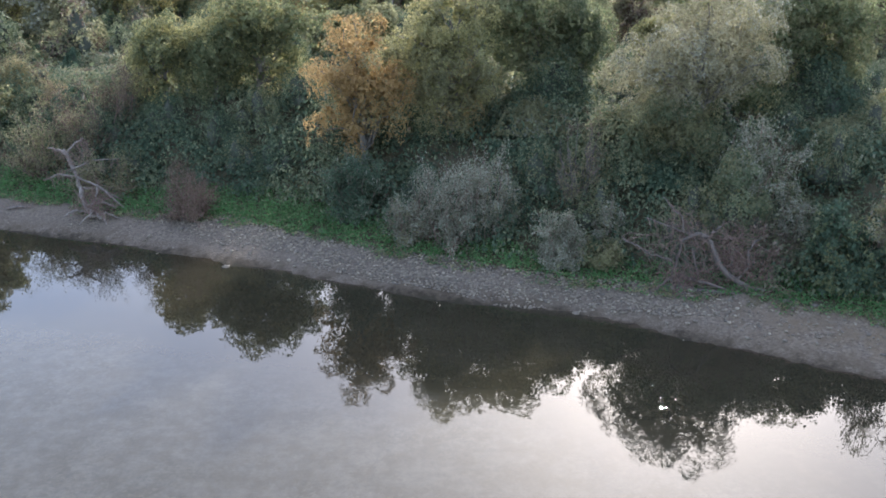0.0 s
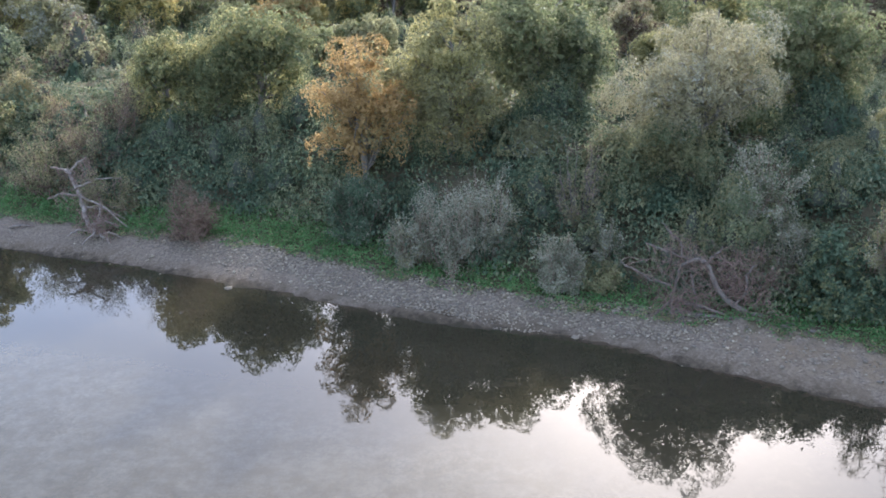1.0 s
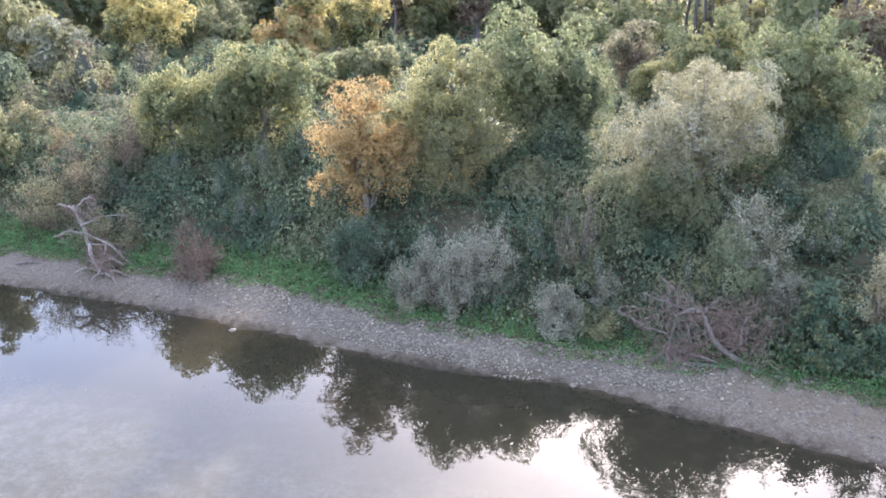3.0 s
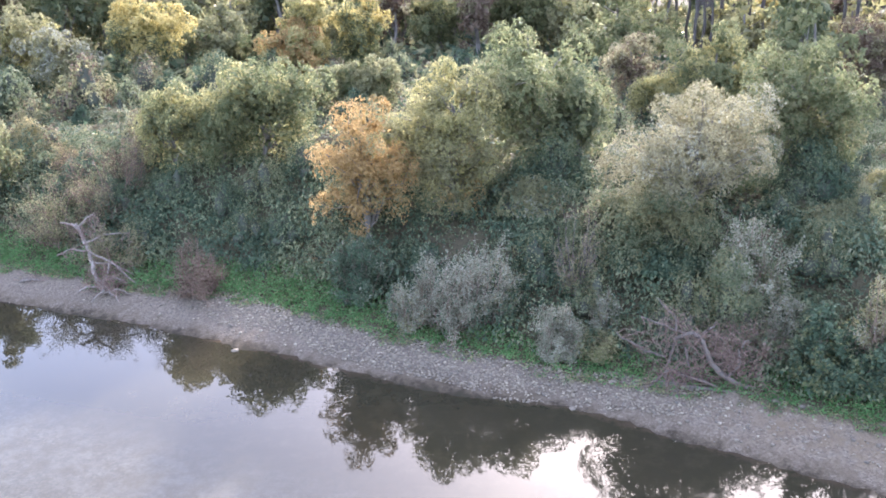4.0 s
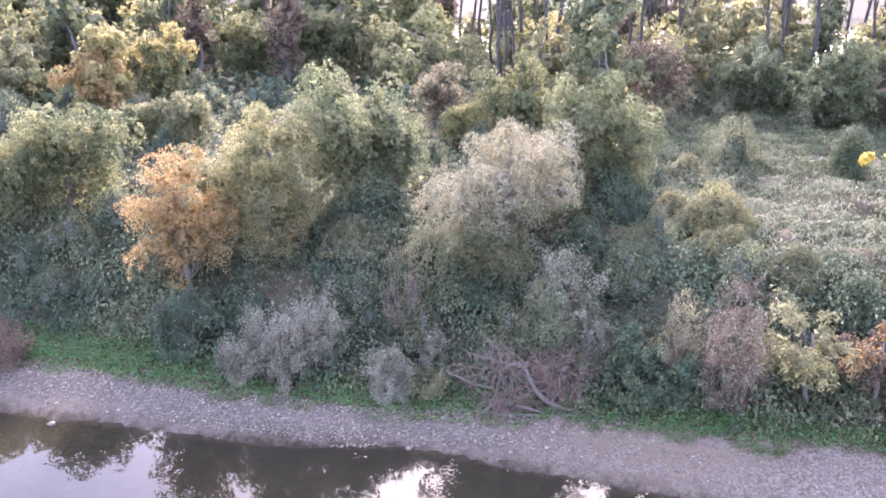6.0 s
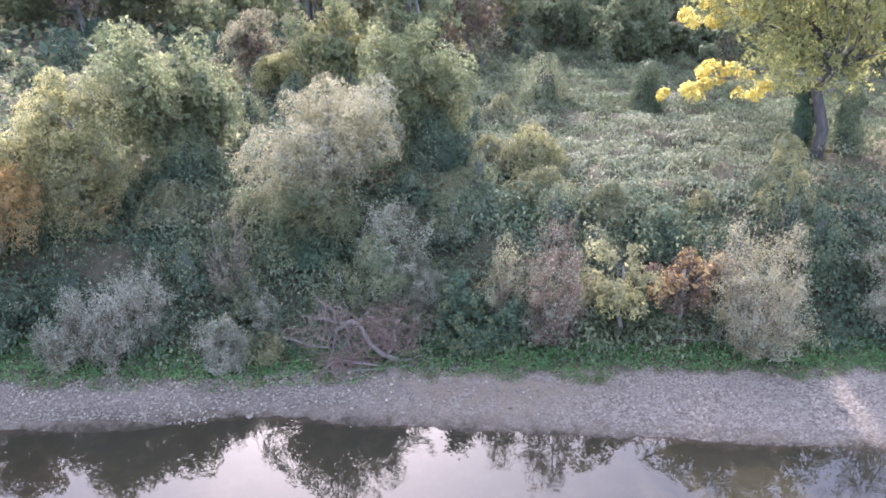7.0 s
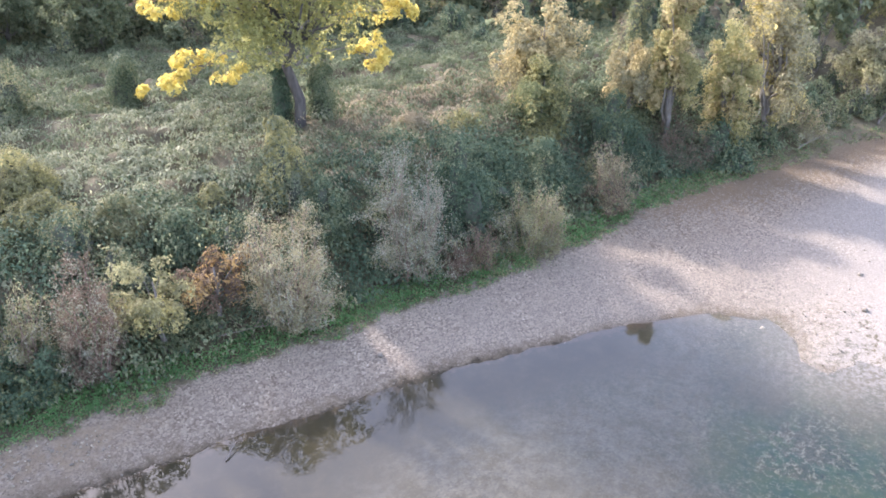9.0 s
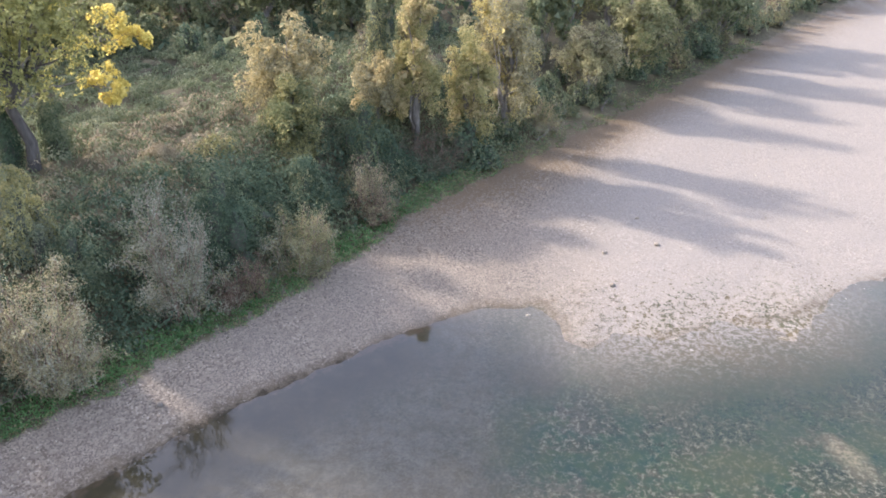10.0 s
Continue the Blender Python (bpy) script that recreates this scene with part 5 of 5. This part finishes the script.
for px, py in spots[:205]:
    d = side(GREEN_EDGE, px, py)[0]
    s = rng.uniform(0.75, 1.1) * (0.7 if d < 4.5 else 0.8 if d < 7 else 0.68)
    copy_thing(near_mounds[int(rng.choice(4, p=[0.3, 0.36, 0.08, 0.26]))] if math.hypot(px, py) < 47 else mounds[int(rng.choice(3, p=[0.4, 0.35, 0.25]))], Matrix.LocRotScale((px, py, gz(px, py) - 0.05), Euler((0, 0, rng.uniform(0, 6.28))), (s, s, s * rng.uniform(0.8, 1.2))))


# growth along the edge of the far gravel bar
run = np.concatenate([[0], np.cumsum(np.hypot(*np.diff(GREEN_EDGE[:-1], axis=0).T))])
for s in np.arange(np.interp(52, GREEN_EDGE[:-1, 0], run), np.interp(190, GREEN_EDGE[:-1, 0], run), 3.0):
    ex, ey = np.interp(s, run, GREEN_EDGE[:-1, 0]), np.interp(s, run, GREEN_EDGE[:-1, 1])
    for inland, kind in ((rng.uniform(2.2, 3.6), mounds), (rng.uniform(6.5, 10), woods)):
        px, py = ex + 0.42 * inland + rng.normal() * 0.5, ey + 0.9 * inland
        if kind is woods and (rng.random() < 0.35 or ex < 62):
            continue
        q = rng.uniform(0.55, 0.95) if kind is mounds else rng.uniform(0.7, 1.1)
        copy_thing(kind[int(rng.integers(0, 3))], Matrix.LocRotScale((px, py, gz(px, py) - 0.05), Euler((0, 0, rng.uniform(0, 6.28))), (q, q, q)))


# bare tall poplars along the back of the wood
def poplar(px, py, tall, label="tall slender poplar with an almost bare crown"):
    hold = holder("poplar_tree", px, py, label, "tree", "row of tall poplars")
    tg, bg_, cg = Geo(), Geo(), Geo()
    stem = bend((0, 0, 0), (rng.normal() * 0.5, rng.normal() * 0.5, tall), 9, 0, 0.008)
    tg.tube(stem, 0.18, 0.035, 6)
    ends = []
    for k in range(26):
        f = rng.uniform(0.3, 0.97)
        p = stem[0] + (stem[-1] - stem[0]) * f
        a, ln = rng.uniform(0, 6.28), (1 - f) * 3.2 + 0.9
        e = p + np.array([math.cos(a) * ln * 0.45, math.sin(a) * ln * 0.45, ln * 1.3])
        bg_.tube(bend(p, e, 4, 0, 0.05), 0.06, 0.012, 3)
        ends.append(p * 0.4 + e * 0.6)
    clumped(cg, np.array(ends), np.full(len(ends), 0.7), 380, 0.3, 0.2, flat=1.3)
    part("trunk", tg, [M_DARKBARK], hold, smooth=True)
    part("branchwork", bg_, [M_DARKBARK], hold)["kind"] = "stuff"
    part("crown", cg, [M_OLIVE], hold, "thin olive autumn leaves")
    return hold


first = poplar(24.0, 78.0, 23)
second = poplar(33.0, 74.0, 21)
for k in range(56):
    a, r = radians(rng.uniform(13, 46)), rng.uniform(72, 106)
    px, py = r * math.sin(a), r * math.cos(a)
    if py < wood_y(px) + 4:
        continue
    s = rng.uniform(0.8, 1.15)
    copy_thing((first, second)[k % 2], Matrix.LocRotScale((px, py, gz(px, py) - 0.05), Euler((0, 0, rng.uniform(0, 6.28))), (s, s, s)))

# far woods beyond the second arm of the river
fw = Geo()
a = np.radians(rng.uniform(-60, 110, 9000))
r = rng.uniform(330, 520, 9000)
fx, fy = r * np.sin(a), r * np.cos(a)
fz = land(fx, fy) + rng.random(9000) * (9 + 5 * wave(fx, fy, 18, 3))
fw.leaves(np.stack([fx, fy, fz], -1), rng.normal(size=(9000, 3)), 5.5, 4.0, rng.integers(0, 3, 9000))
stuff_far = tagged(new("far_woods", fw.mesh("far_woods", [M_GREEN, M_DEEP, M_OLIVE])), "distant mixed woods beyond the second river arm", "woods", kind="stuff")


# ---- the yellow boughs of the meadow poplar ----
meadow_poplar = [o for o in scene.objects if o.name.startswith("poplar_tree") and "meadow" in str(o.get("label", ""))][0]


def bough(parent, targets, r, n, label):
    """A long bough that ends in bright clusters."""
    base = Vector(parent.location)
    g, lg = Geo(), Geo()
    cen = [Vector(t) - base for t in targets]
    start = np.array([0, 0, cen[0].z * 0.75 + 0.8])
    lg.tube(bend(start, cen[0], 6, 0.1, 0.04), 0.09, 0.03, 5)
    for c in cen[1:]:
        lg.tube(bend(cen[0], c, 5, 0.05, 0.05), 0.035, 0.012, 4)
    twig = np.concatenate([np.array([tuple(c) for c in cen]) + rng.normal(size=(len(cen), 3)) * np.array([0.75, 0.75, 0.4]) * r for _ in range(4)])
    for c in twig:
        lg.tube(bend(cen[0], c, 4, 0.05, 0.05), 0.018, 0.008, 3)
    sprays(g, twig, np.full(len(twig), 0.42 * r), int(n * 1.5), 0.18, 0.14, flat=0.7, per=9, size=0.22, buried=0.4)
    b = part("bough", lg, [M_BARK], parent, smooth=True)
    part("leafage", g, [M_YELLOW], b, label)


bough(meadow_poplar, [(31.6, 34.0, 8.8), (30.6, 34.6, 8.5), (29.9, 35.0, 8.1), (32.4, 33.4, 8.4), (31.2, 34.3, 9.3)], 0.8, 1500, "bright yellow leaves in the sun")
bough(meadow_poplar, [(39.4, 30.0, 8.3), (40.2, 29.6, 8.5), (39.9, 29.3, 8.0)], 0.7, 900, "bright yellow leaves in the sun")
bough(meadow_poplar, [(41.0, 30.6, 10.2), (42.0, 29.8, 10.6), (42.6, 29.2, 10.1), (41.6, 30.4, 11.3)], 0.8, 1100, "bright yellow leaves in the sun")
bough(meadow_poplar, [(32.0, 34.5, 12.2), (31.0, 35.0, 13.0), (32.5, 34.0, 13.8), (30.6, 35.6, 11.9), (31.6, 34.9, 14.6)], 1.0, 2000, "bright yellow leaves in the sun")


# ---- dead wood ----
def dead_tree(px, py, label, name, trunk, r, limbs, twigs, box, grow=1.0, wood=M_DEAD):
    """A fallen tree: trunk, limbs one by one, and a mass of fine dead branches that curve through a space round it."""
    hold = holder(name, px, py, label, "dead tree")
    trunk, limbs = [tuple(grow * q for q in c) for c in trunk], [([tuple(grow * q for q in c) for c in pts], w * 0.9) for pts, w in limbs]

    def stem(kind, pts, r0, r1, sides):
        g, k = Geo(), 4 * len(pts)
        u = np.linspace(0, len(pts) - 1, k)
        p = np.stack([np.interp(u, range(len(pts)), [q[i] for q in pts]) for i in range(3)], -1)
        p[1:-1] = (p[:-2] + 2 * p[1:-1] + p[2:]) / 4
        p[1:] += 0.02 * rng.normal(size=(k - 1, 3))
        g.tube(p, r0, r1, sides)
        part(kind, g, [wood], hold, smooth=True)
        return p

    lines = [stem("trunk", trunk, r * 1.2, r * 0.75, 8)]
    for pts, r0 in limbs:
        lines.append(stem("limb", pts, r0 * 1.3, r0 * 0.5, 6))
    tw = Geo()
    (cx, cy, cz), (bx, by, bz) = box
    for k in range(twigs):
        p = lines[int(rng.integers(0, len(lines)))]
        o = p[int(rng.integers(2, len(p)))]
        e = np.array([cx, cy, cz]) + ball(1, 0.2)[0] * np.array([bx, by, bz]) * rng.uniform(0.4, 1)
        e = o + (e - o) * min(1.0, rng.uniform(0.9, 2.0) / (np.linalg.norm(e - o) + 0.1))
        e[2] = max(e[2], 0.04)
        q = bend(o, e, 6, rng.uniform(-0.05, 0.22), 0.05)
        tw.tube(q, rng.uniform(0.008, 0.02), 0.004, 3)
        for j in range(2):
            f = q[int(rng.integers(2, 6))]
            h = f + rng.normal(size=3) * 0.3 + np.array([0, 0, 0.1])
            h[2] = max(h[2], 0.03)
            tw.tube(bend(f, h, 4, 0.05, 0.06), 0.009, 0.004, 3)
    part("twigwork", tw, [M_TWIG], hold, "fine reddish brown dead twigs")["kind"] = "stuff"
    return hold


dead_tree(8.9, 27.0, "uprooted dead tree, a reddish brown tangle on the gravel edge", "fallen_tree",
          [(2.1, 0.03, 0.08), (1.37, 0.3, 0.2), (0.67, 0.55, 0.55), (0.28, 0.69, 1.3), (0.12, 0.74, 1.6)], 0.10,
          [([(0.12, 0.74, 1.6), (-0.15, 0.82, 1.66), (-0.48, 0.92, 1.45), (-0.58, 0.95, 0.87), (-0.69, 0.98, 0.37)], 0.075),
           ([(-0.69, 0.9, 0.37), (-1.0, 0.7, 0.2), (-1.4, 0.5, 0.0)], 0.05), ([(-0.69, 0.9, 0.4), (-0.75, 0.6, 0.15), (-0.85, 0.2, 0.0)], 0.045),
           ([(-0.65, 0.9, 0.4), (-0.5, 0.55, 0.2), (-0.38, 0.2, 0.0)], 0.04), ([(-0.22, 0.85, 1.2), (-0.1, 0.7, 0.7), (0.02, 0.4, 0.0)], 0.04),
           ([(-0.6, 0.95, 0.4), (0.2, 0.5, 0.3), (1.1, 0.1, 0.12)], 0.07), ([(0.12, 0.74, 1.5), (0.3, 0.7, 1.75), (0.55, 0.65, 2.05)], 0.055),
           ([(0.9, 0.45, 0.4), (1.25, 0.4, 0.8), (1.2, 0.5, 1.3), (1.5, 0.5, 1.7)], 0.045), ([(-0.2, 0.85, 1.6), (-0.7, 1.0, 1.75), (-1.45, 1.2, 2.0)], 0.035),
           ([(-0.5, 0.95, 1.7), (-0.52, 0.98, 2.1), (-0.8, 1.05, 2.3), (-1.1, 1.1, 2.65)], 0.03), ([(-0.7, 1.0, 0.8), (-1.3, 1.1, 0.95), (-2.1, 1.3, 1.4)], 0.035),
           ([(-1.0, 0.75, 0.12), (0.5, 0.25, 0.14), (1.6, -0.1, 0.16), (2.4, -0.35, 0.2)], 0.085)], 230, ((0.5, 1.0, 0.8), (3.0, 1.2, 1.9)), 1.25)
dead_tree(-15.7, 36.7, "pale dead tree leaning back over the gravel", "leaning_dead_tree",
          [(0.1, -0.1, 0.1), (-0.5, 0.6, 0.75), (-1.15, 1.75, 1.6), (-2.0, 2.7, 2.5)], 0.10,
          [([(-0.9, 1.1, 1.2), (0.1, 1.3, 1.0), (1.0, 1.3, 0.5)], 0.06), ([(-0.3, 0.3, 0.5), (0.4, 0.4, 0.7), (1.1, 0.2, 0.5)], 0.07), ([(-0.2, 0.2, 0.4), (0.3, -0.2, 0.45), (0.6, -0.6, 0.2)], 0.06),
           ([(-1.7, 2.4, 2.3), (-2.1, 2.5, 2.6), (-2.6, 2.4, 2.7)], 0.08), ([(-1.2, 1.6, 1.6), (0.2, 1.0, 1.2), (1.5, 0.4, 0.3)], 0.05), ([(0.1, -0.1, 0.15), (0.7, -0.3, 0.4), (1.5, -0.2, 0.1)], 0.05), ([(0.0, 0.0, 0.3), (0.3, -0.5, 0.5), (-0.2, -0.9, 0.05)], 0.05), ([(0.1, 0.0, 0.2), (0.8, -0.7, 0.3), (1.1, -1.0, 0.05)], 0.04), ([(-1.4, 1.8, 1.8), (-0.4, 2.3, 2.2), (0.6, 2.6, 2.1)], 0.05), ([(-1.9, 2.5, 2.3), (-1.4, 2.7, 2.9), (-1.0, 2.7, 3.1)], 0.06),
           ([(-0.2, 0.2, 0.3), (-0.7, -0.1, 0.45), (-1.1, -0.3, 0.2)], 0.06), ([(-0.1, 0.1, 0.3), (0.2, 0.4, 1.0), (0.2, 0.7, 1.5)], 0.05), ([(-1.2, 1.5, 1.6), (-1.9, 1.5, 1.7), (-2.4, 1.2, 1.5)], 0.045)],
          150, ((0.1, 0.8, 0.7), (1.7, 1.8, 1.2)), wood=M_BLEACHED)


def fallen_branch(a, b, label, r=0.05, twigs=22):
    hold = holder("fallen_branch", a[0], a[1], label, "dead branch", sink=-0.03)
    d = np.array(b, float) - np.array([a[0], a[1], 0])
    d[2] = b[2] - a[2]
    _, q = limb_part("bough", (0, 0, max(0.0, a[2] - gz(a[0], a[1]))), d + np.array([0, 0, max(0.0, a[2] - gz(a[0], a[1]))]), r, r * 0.3, hold, M_DEAD, 8, 0.03, 0.012, 6)
    tw = Geo()
    for k in range(twigs):
        o = q[rng.integers(1, 8)]
        tw.tube(bend(o, o + rng.normal(size=3) * 0.35 + np.array([0, 0, 0.15]), 4, 0, 0.06), 0.014, 0.004, 3)
    part("twigwork", tw, [M_TWIG], hold)["kind"] = "stuff"


fallen_branch((20.9, 24.0, 1.2), (23.6, 21.9, 1.3), "long thin dead branch in front of a willow bush", 0.028)
fallen_branch((57.5, 8.4, 1.0), (60.5, 7.3, 1.3), "pale dead branch on the gravel edge", 0.07)
fallen_branch((65.8, 4.6, 1.0), (69.2, 4.0, 1.6), "pale dead branch in front of shrubs", 0.08)
fallen_branch((16.45, 19.45, 0.0), (17.25, 19.72, 0.14), "short dark stick lying in the shallow water", 0.035, 3)
fallen_branch((-20.3, 38.3, 0.5), (-18.9, 38.2, 0.6), "small grey driftwood branch on gravel", 0.07)
fallen_branch((44.0, 14.6, 1.0), (46.0, 14.9, 1.2), "brown driftwood at the gravel edge", 0.05)


pole = holder("slender_birch_tree", 56.2, 11.4, "slender pale leaning tree beside the poplars", "tree")
limb_part("trunk", (0, 0, 0), (1.9, -0.9, 7.6), 0.085, 0.04, pole, M_PALEBARK, 8, 0.0, 0.01)
limb_part("limb", (0.9, -0.4, 3.6), (1.5, 0.9, 6.2), 0.045, 0.015, pole, M_PALEBARK)
limb_part("limb", (0.6, -0.3, 2.4), (1.4, -1.5, 4.6), 0.04, 0.012, pole, M_PALEBARK)


# ---- stones ----
def stone_material():
    m, n, l = mat("river_stone")
    geo, info = n.new("ShaderNodeNewGeometry"), n.new("ShaderNodeObjectInfo")
    t = n.new("ShaderNodeTexNoise")
    t.inputs["Scale"].default_value, t.inputs["Detail"].default_value = 14, 5
    l.new(geo.outputs["Position"], t.inputs["Vector"])
    s1, s2 = n.new("ShaderNodeMath"), n.new("ShaderNodeMath")
    s1.operation = "ADD"
    l.new(geo.outputs["Random Per Island"], s1.inputs[0])
    l.new(info.outputs["Random"], s1.inputs[1])
    s2.operation = "FRACT"
    l.new(s1.outputs[0], s2.inputs[0])
    r = ramp(n, [(0.0, (0.12, 0.102, 0.08)), (0.4, (0.185, 0.154, 0.112)), (0.85, (0.24, 0.2, 0.142)), (1.0, (0.335, 0.285, 0.205))])
    l.new(s2.outputs[0], r.inputs[0])
    mx = n.new("ShaderNodeMix")
    mx.data_type, mx.blend_type = "RGBA", "MULTIPLY"
    mx.inputs[0].default_value = 0.5
    l.new(r.outputs[0], mx.inputs[6])
    l.new(t.outputs["Color"], mx.inputs[7])
    p = n.new("ShaderNodeBsdfPrincipled")
    p.inputs["Roughness"].default_value = 0.75
    l.new(r.outputs[0], p.inputs["Base Color"])
    bp = n.new("ShaderNodeBump")
    bp.inputs["Distance"].default_value = 0.01
    l.new(t.outputs["Fac"], bp.inputs["Height"])
    l.new(bp.outputs[0], p.inputs["Normal"])
    o = n.new("ShaderNodeOutputMaterial")
    l.new(p.outputs[0], o.inputs[0])
    return m


M_STONE = stone_material()


def stones(geo, c, size):
    """Rounded pebbles, each turned and flattened its own way."""
    seg, rows = 5, 4
    u, w = np.meshgrid(np.linspace(0, 2 * np.pi, seg, endpoint=False), np.linspace(0.03, np.pi - 0.03, rows))
    d = np.stack([np.cos(u) * np.sin(w), np.sin(u) * np.sin(w), np.cos(w)], -1).reshape(-1, 3)
    k = len(c)
    v = d[None] * (1 + 0.12 * rng.normal(size=(k, len(d), 1))) * np.stack([np.ones(k), rng.uniform(0.6, 1, k), rng.uniform(0.35, 0.65, k)], -1)[:, None, :] * (size[:, None, None] / 2)
    a = rng.uniform(0, 6.28, k)
    ca, sa = np.cos(a)[:, None], np.sin(a)[:, None]
    v = np.stack([v[..., 0] * ca - v[..., 1] * sa, v[..., 0] * sa + v[..., 1] * ca, v[..., 2]], -1) + c[:, None, :]
    idx = np.arange(seg * rows).reshape(rows, seg)
    nxt = np.roll(idx, -1, axis=1)
    q = np.stack([idx[:-1], idx[1:], nxt[1:], nxt[:-1]], -1).reshape(-1, 4)
    geo.add(v.reshape(-1, 3), (q[None] + (np.arange(k) * seg * rows)[:, None, None]).reshape(-1, 4))


x, y = scatter(60000, -24, 62, -12, 42)
d1, d2 = side(SHORE, x, y), side(GREEN_EDGE, x, y)
coarse = np.exp(-((d2 + 0.9) / 0.7) ** 2) * np.clip((14 - np.abs(x)) / 5, 0, 1)
keep = (d1 > -0.5) & (d2 < 0.4) & (rng.random(len(x)) < 0.22 + 0.75 * coarse)
sx, sy, co = x[keep][:9000], y[keep][:9000], coarse[keep][:9000]
size = rng.uniform(0.045, 0.12, len(sx)) * (1 + 0.7 * co * rng.random(len(sx)))
bx, by = scatter(90000, -14, 15, 22, 40)
d2 = side(GREEN_EDGE, bx, by) + 0.3 * wave(bx, by, 0.8, 4)
keep = (d2 > -1.75) & (d2 < 0.15) & (rng.random(len(bx)) < np.interp(bx, [-13, -8, 7, 11], [0.1, 1, 1, 0.1])) & (d2 > -1.5 + 0.5 * wave(bx, by, 2.0, 1))
bx, by = bx[keep][:4800], by[keep][:4800]
sx, sy = np.concatenate([sx[:1300], bx]), np.concatenate([sy[:1300], by])
size = np.concatenate([size[:1300], rng.uniform(0.05, 0.14, len(bx))])
sg = Geo()
stones(sg, np.stack([sx, sy, land(sx, sy) + size * 0.12], -1), size)
stuff("loose_pebbles", sg, [M_STONE], "loose grey and pale pebbles on the gravel bar", "pebbles")

kinds = []
for k in range(6):
    g = Geo()
    stones(g, np.zeros((1, 3)), np.array([1.0]))
    kinds.append(g.mesh("cobble", [M_STONE], smooth=False))


def cobble(px, py, s):
    ob = new("cobble", kinds[int(rng.integers(0, 6))])
    ob.matrix_world = Matrix.LocRotScale((px, py, gz(px, py) + 0.12 * s), Euler((0, 0, rng.uniform(0, 6.28))), (s, s, s))
    ob.parent = ground
    return ob


count = 0
while count < 200:
    px, py = rng.uniform(-14, 14), rng.uniform(23, 38)
    d = side(GREEN_EDGE, px, py)[0]
    if -1.9 < d < 0.1 and side(SHORE, px, py)[0] > 0.3:
        cobble(px, py, rng.uniform(0.11, 0.21))
        count += 1
for px, py, s in [(4.6, 27.4, 0.34), (-1.5, 31.9, 0.42), (38.7, 1.8, 0.35), (43.8, -0.2, 0.4), (24.2, 18.3, 0.35), (35.3, 5.5, 0.4), (-8.6, 32.0, 0.36), (42.2, 2.5, 0.3), (47, 1, 0.3), (12.2, 26.0, 0.3), (11.4, 26.4, 0.3)]:
    cobble(px, py, s)


# dark weed, clods and algae-grown stones stranded along the bar's margins
M_CLOD = barky("stranded_weed", (0.06, 0.05, 0.03), (0.13, 0.105, 0.065), 20)
x, y = scatter(80000, 10, 100, -16, 28)
d1, d2 = side(SHORE, x, y), side(GREEN_EDGE, x, y)
margin = np.exp(-((d2 + 0.6) / np.interp(x, [20, 45], [0.6, 1.6])) ** 2) * np.clip((x - 11) / 12, 0, 1) * 0.4
shoal = np.clip(1.35 - np.hypot((x - 37) / 7, (y + 4) / 9), 0, 1) * np.exp(-(d1 / 2.6) ** 2)
keep = (rng.random(len(x)) < (margin + 0.55 * shoal) * (0.5 + 0.8 * wave(x, y, 1.3, 2).clip(-0.5, 1))) & (d2 < 0.6)
cx, cy = x[keep][:3600], y[keep][:3600]
csize = rng.uniform(0.05, 0.13, len(cx))
cg = Geo()
stones(cg, np.stack([cx, cy, np.maximum(land(cx, cy), -0.03) + csize * 0.06], -1), csize)
stuff("stranded_weed", cg, [M_CLOD], "dark brown weed and clods stranded on the gravel margin", "debris")
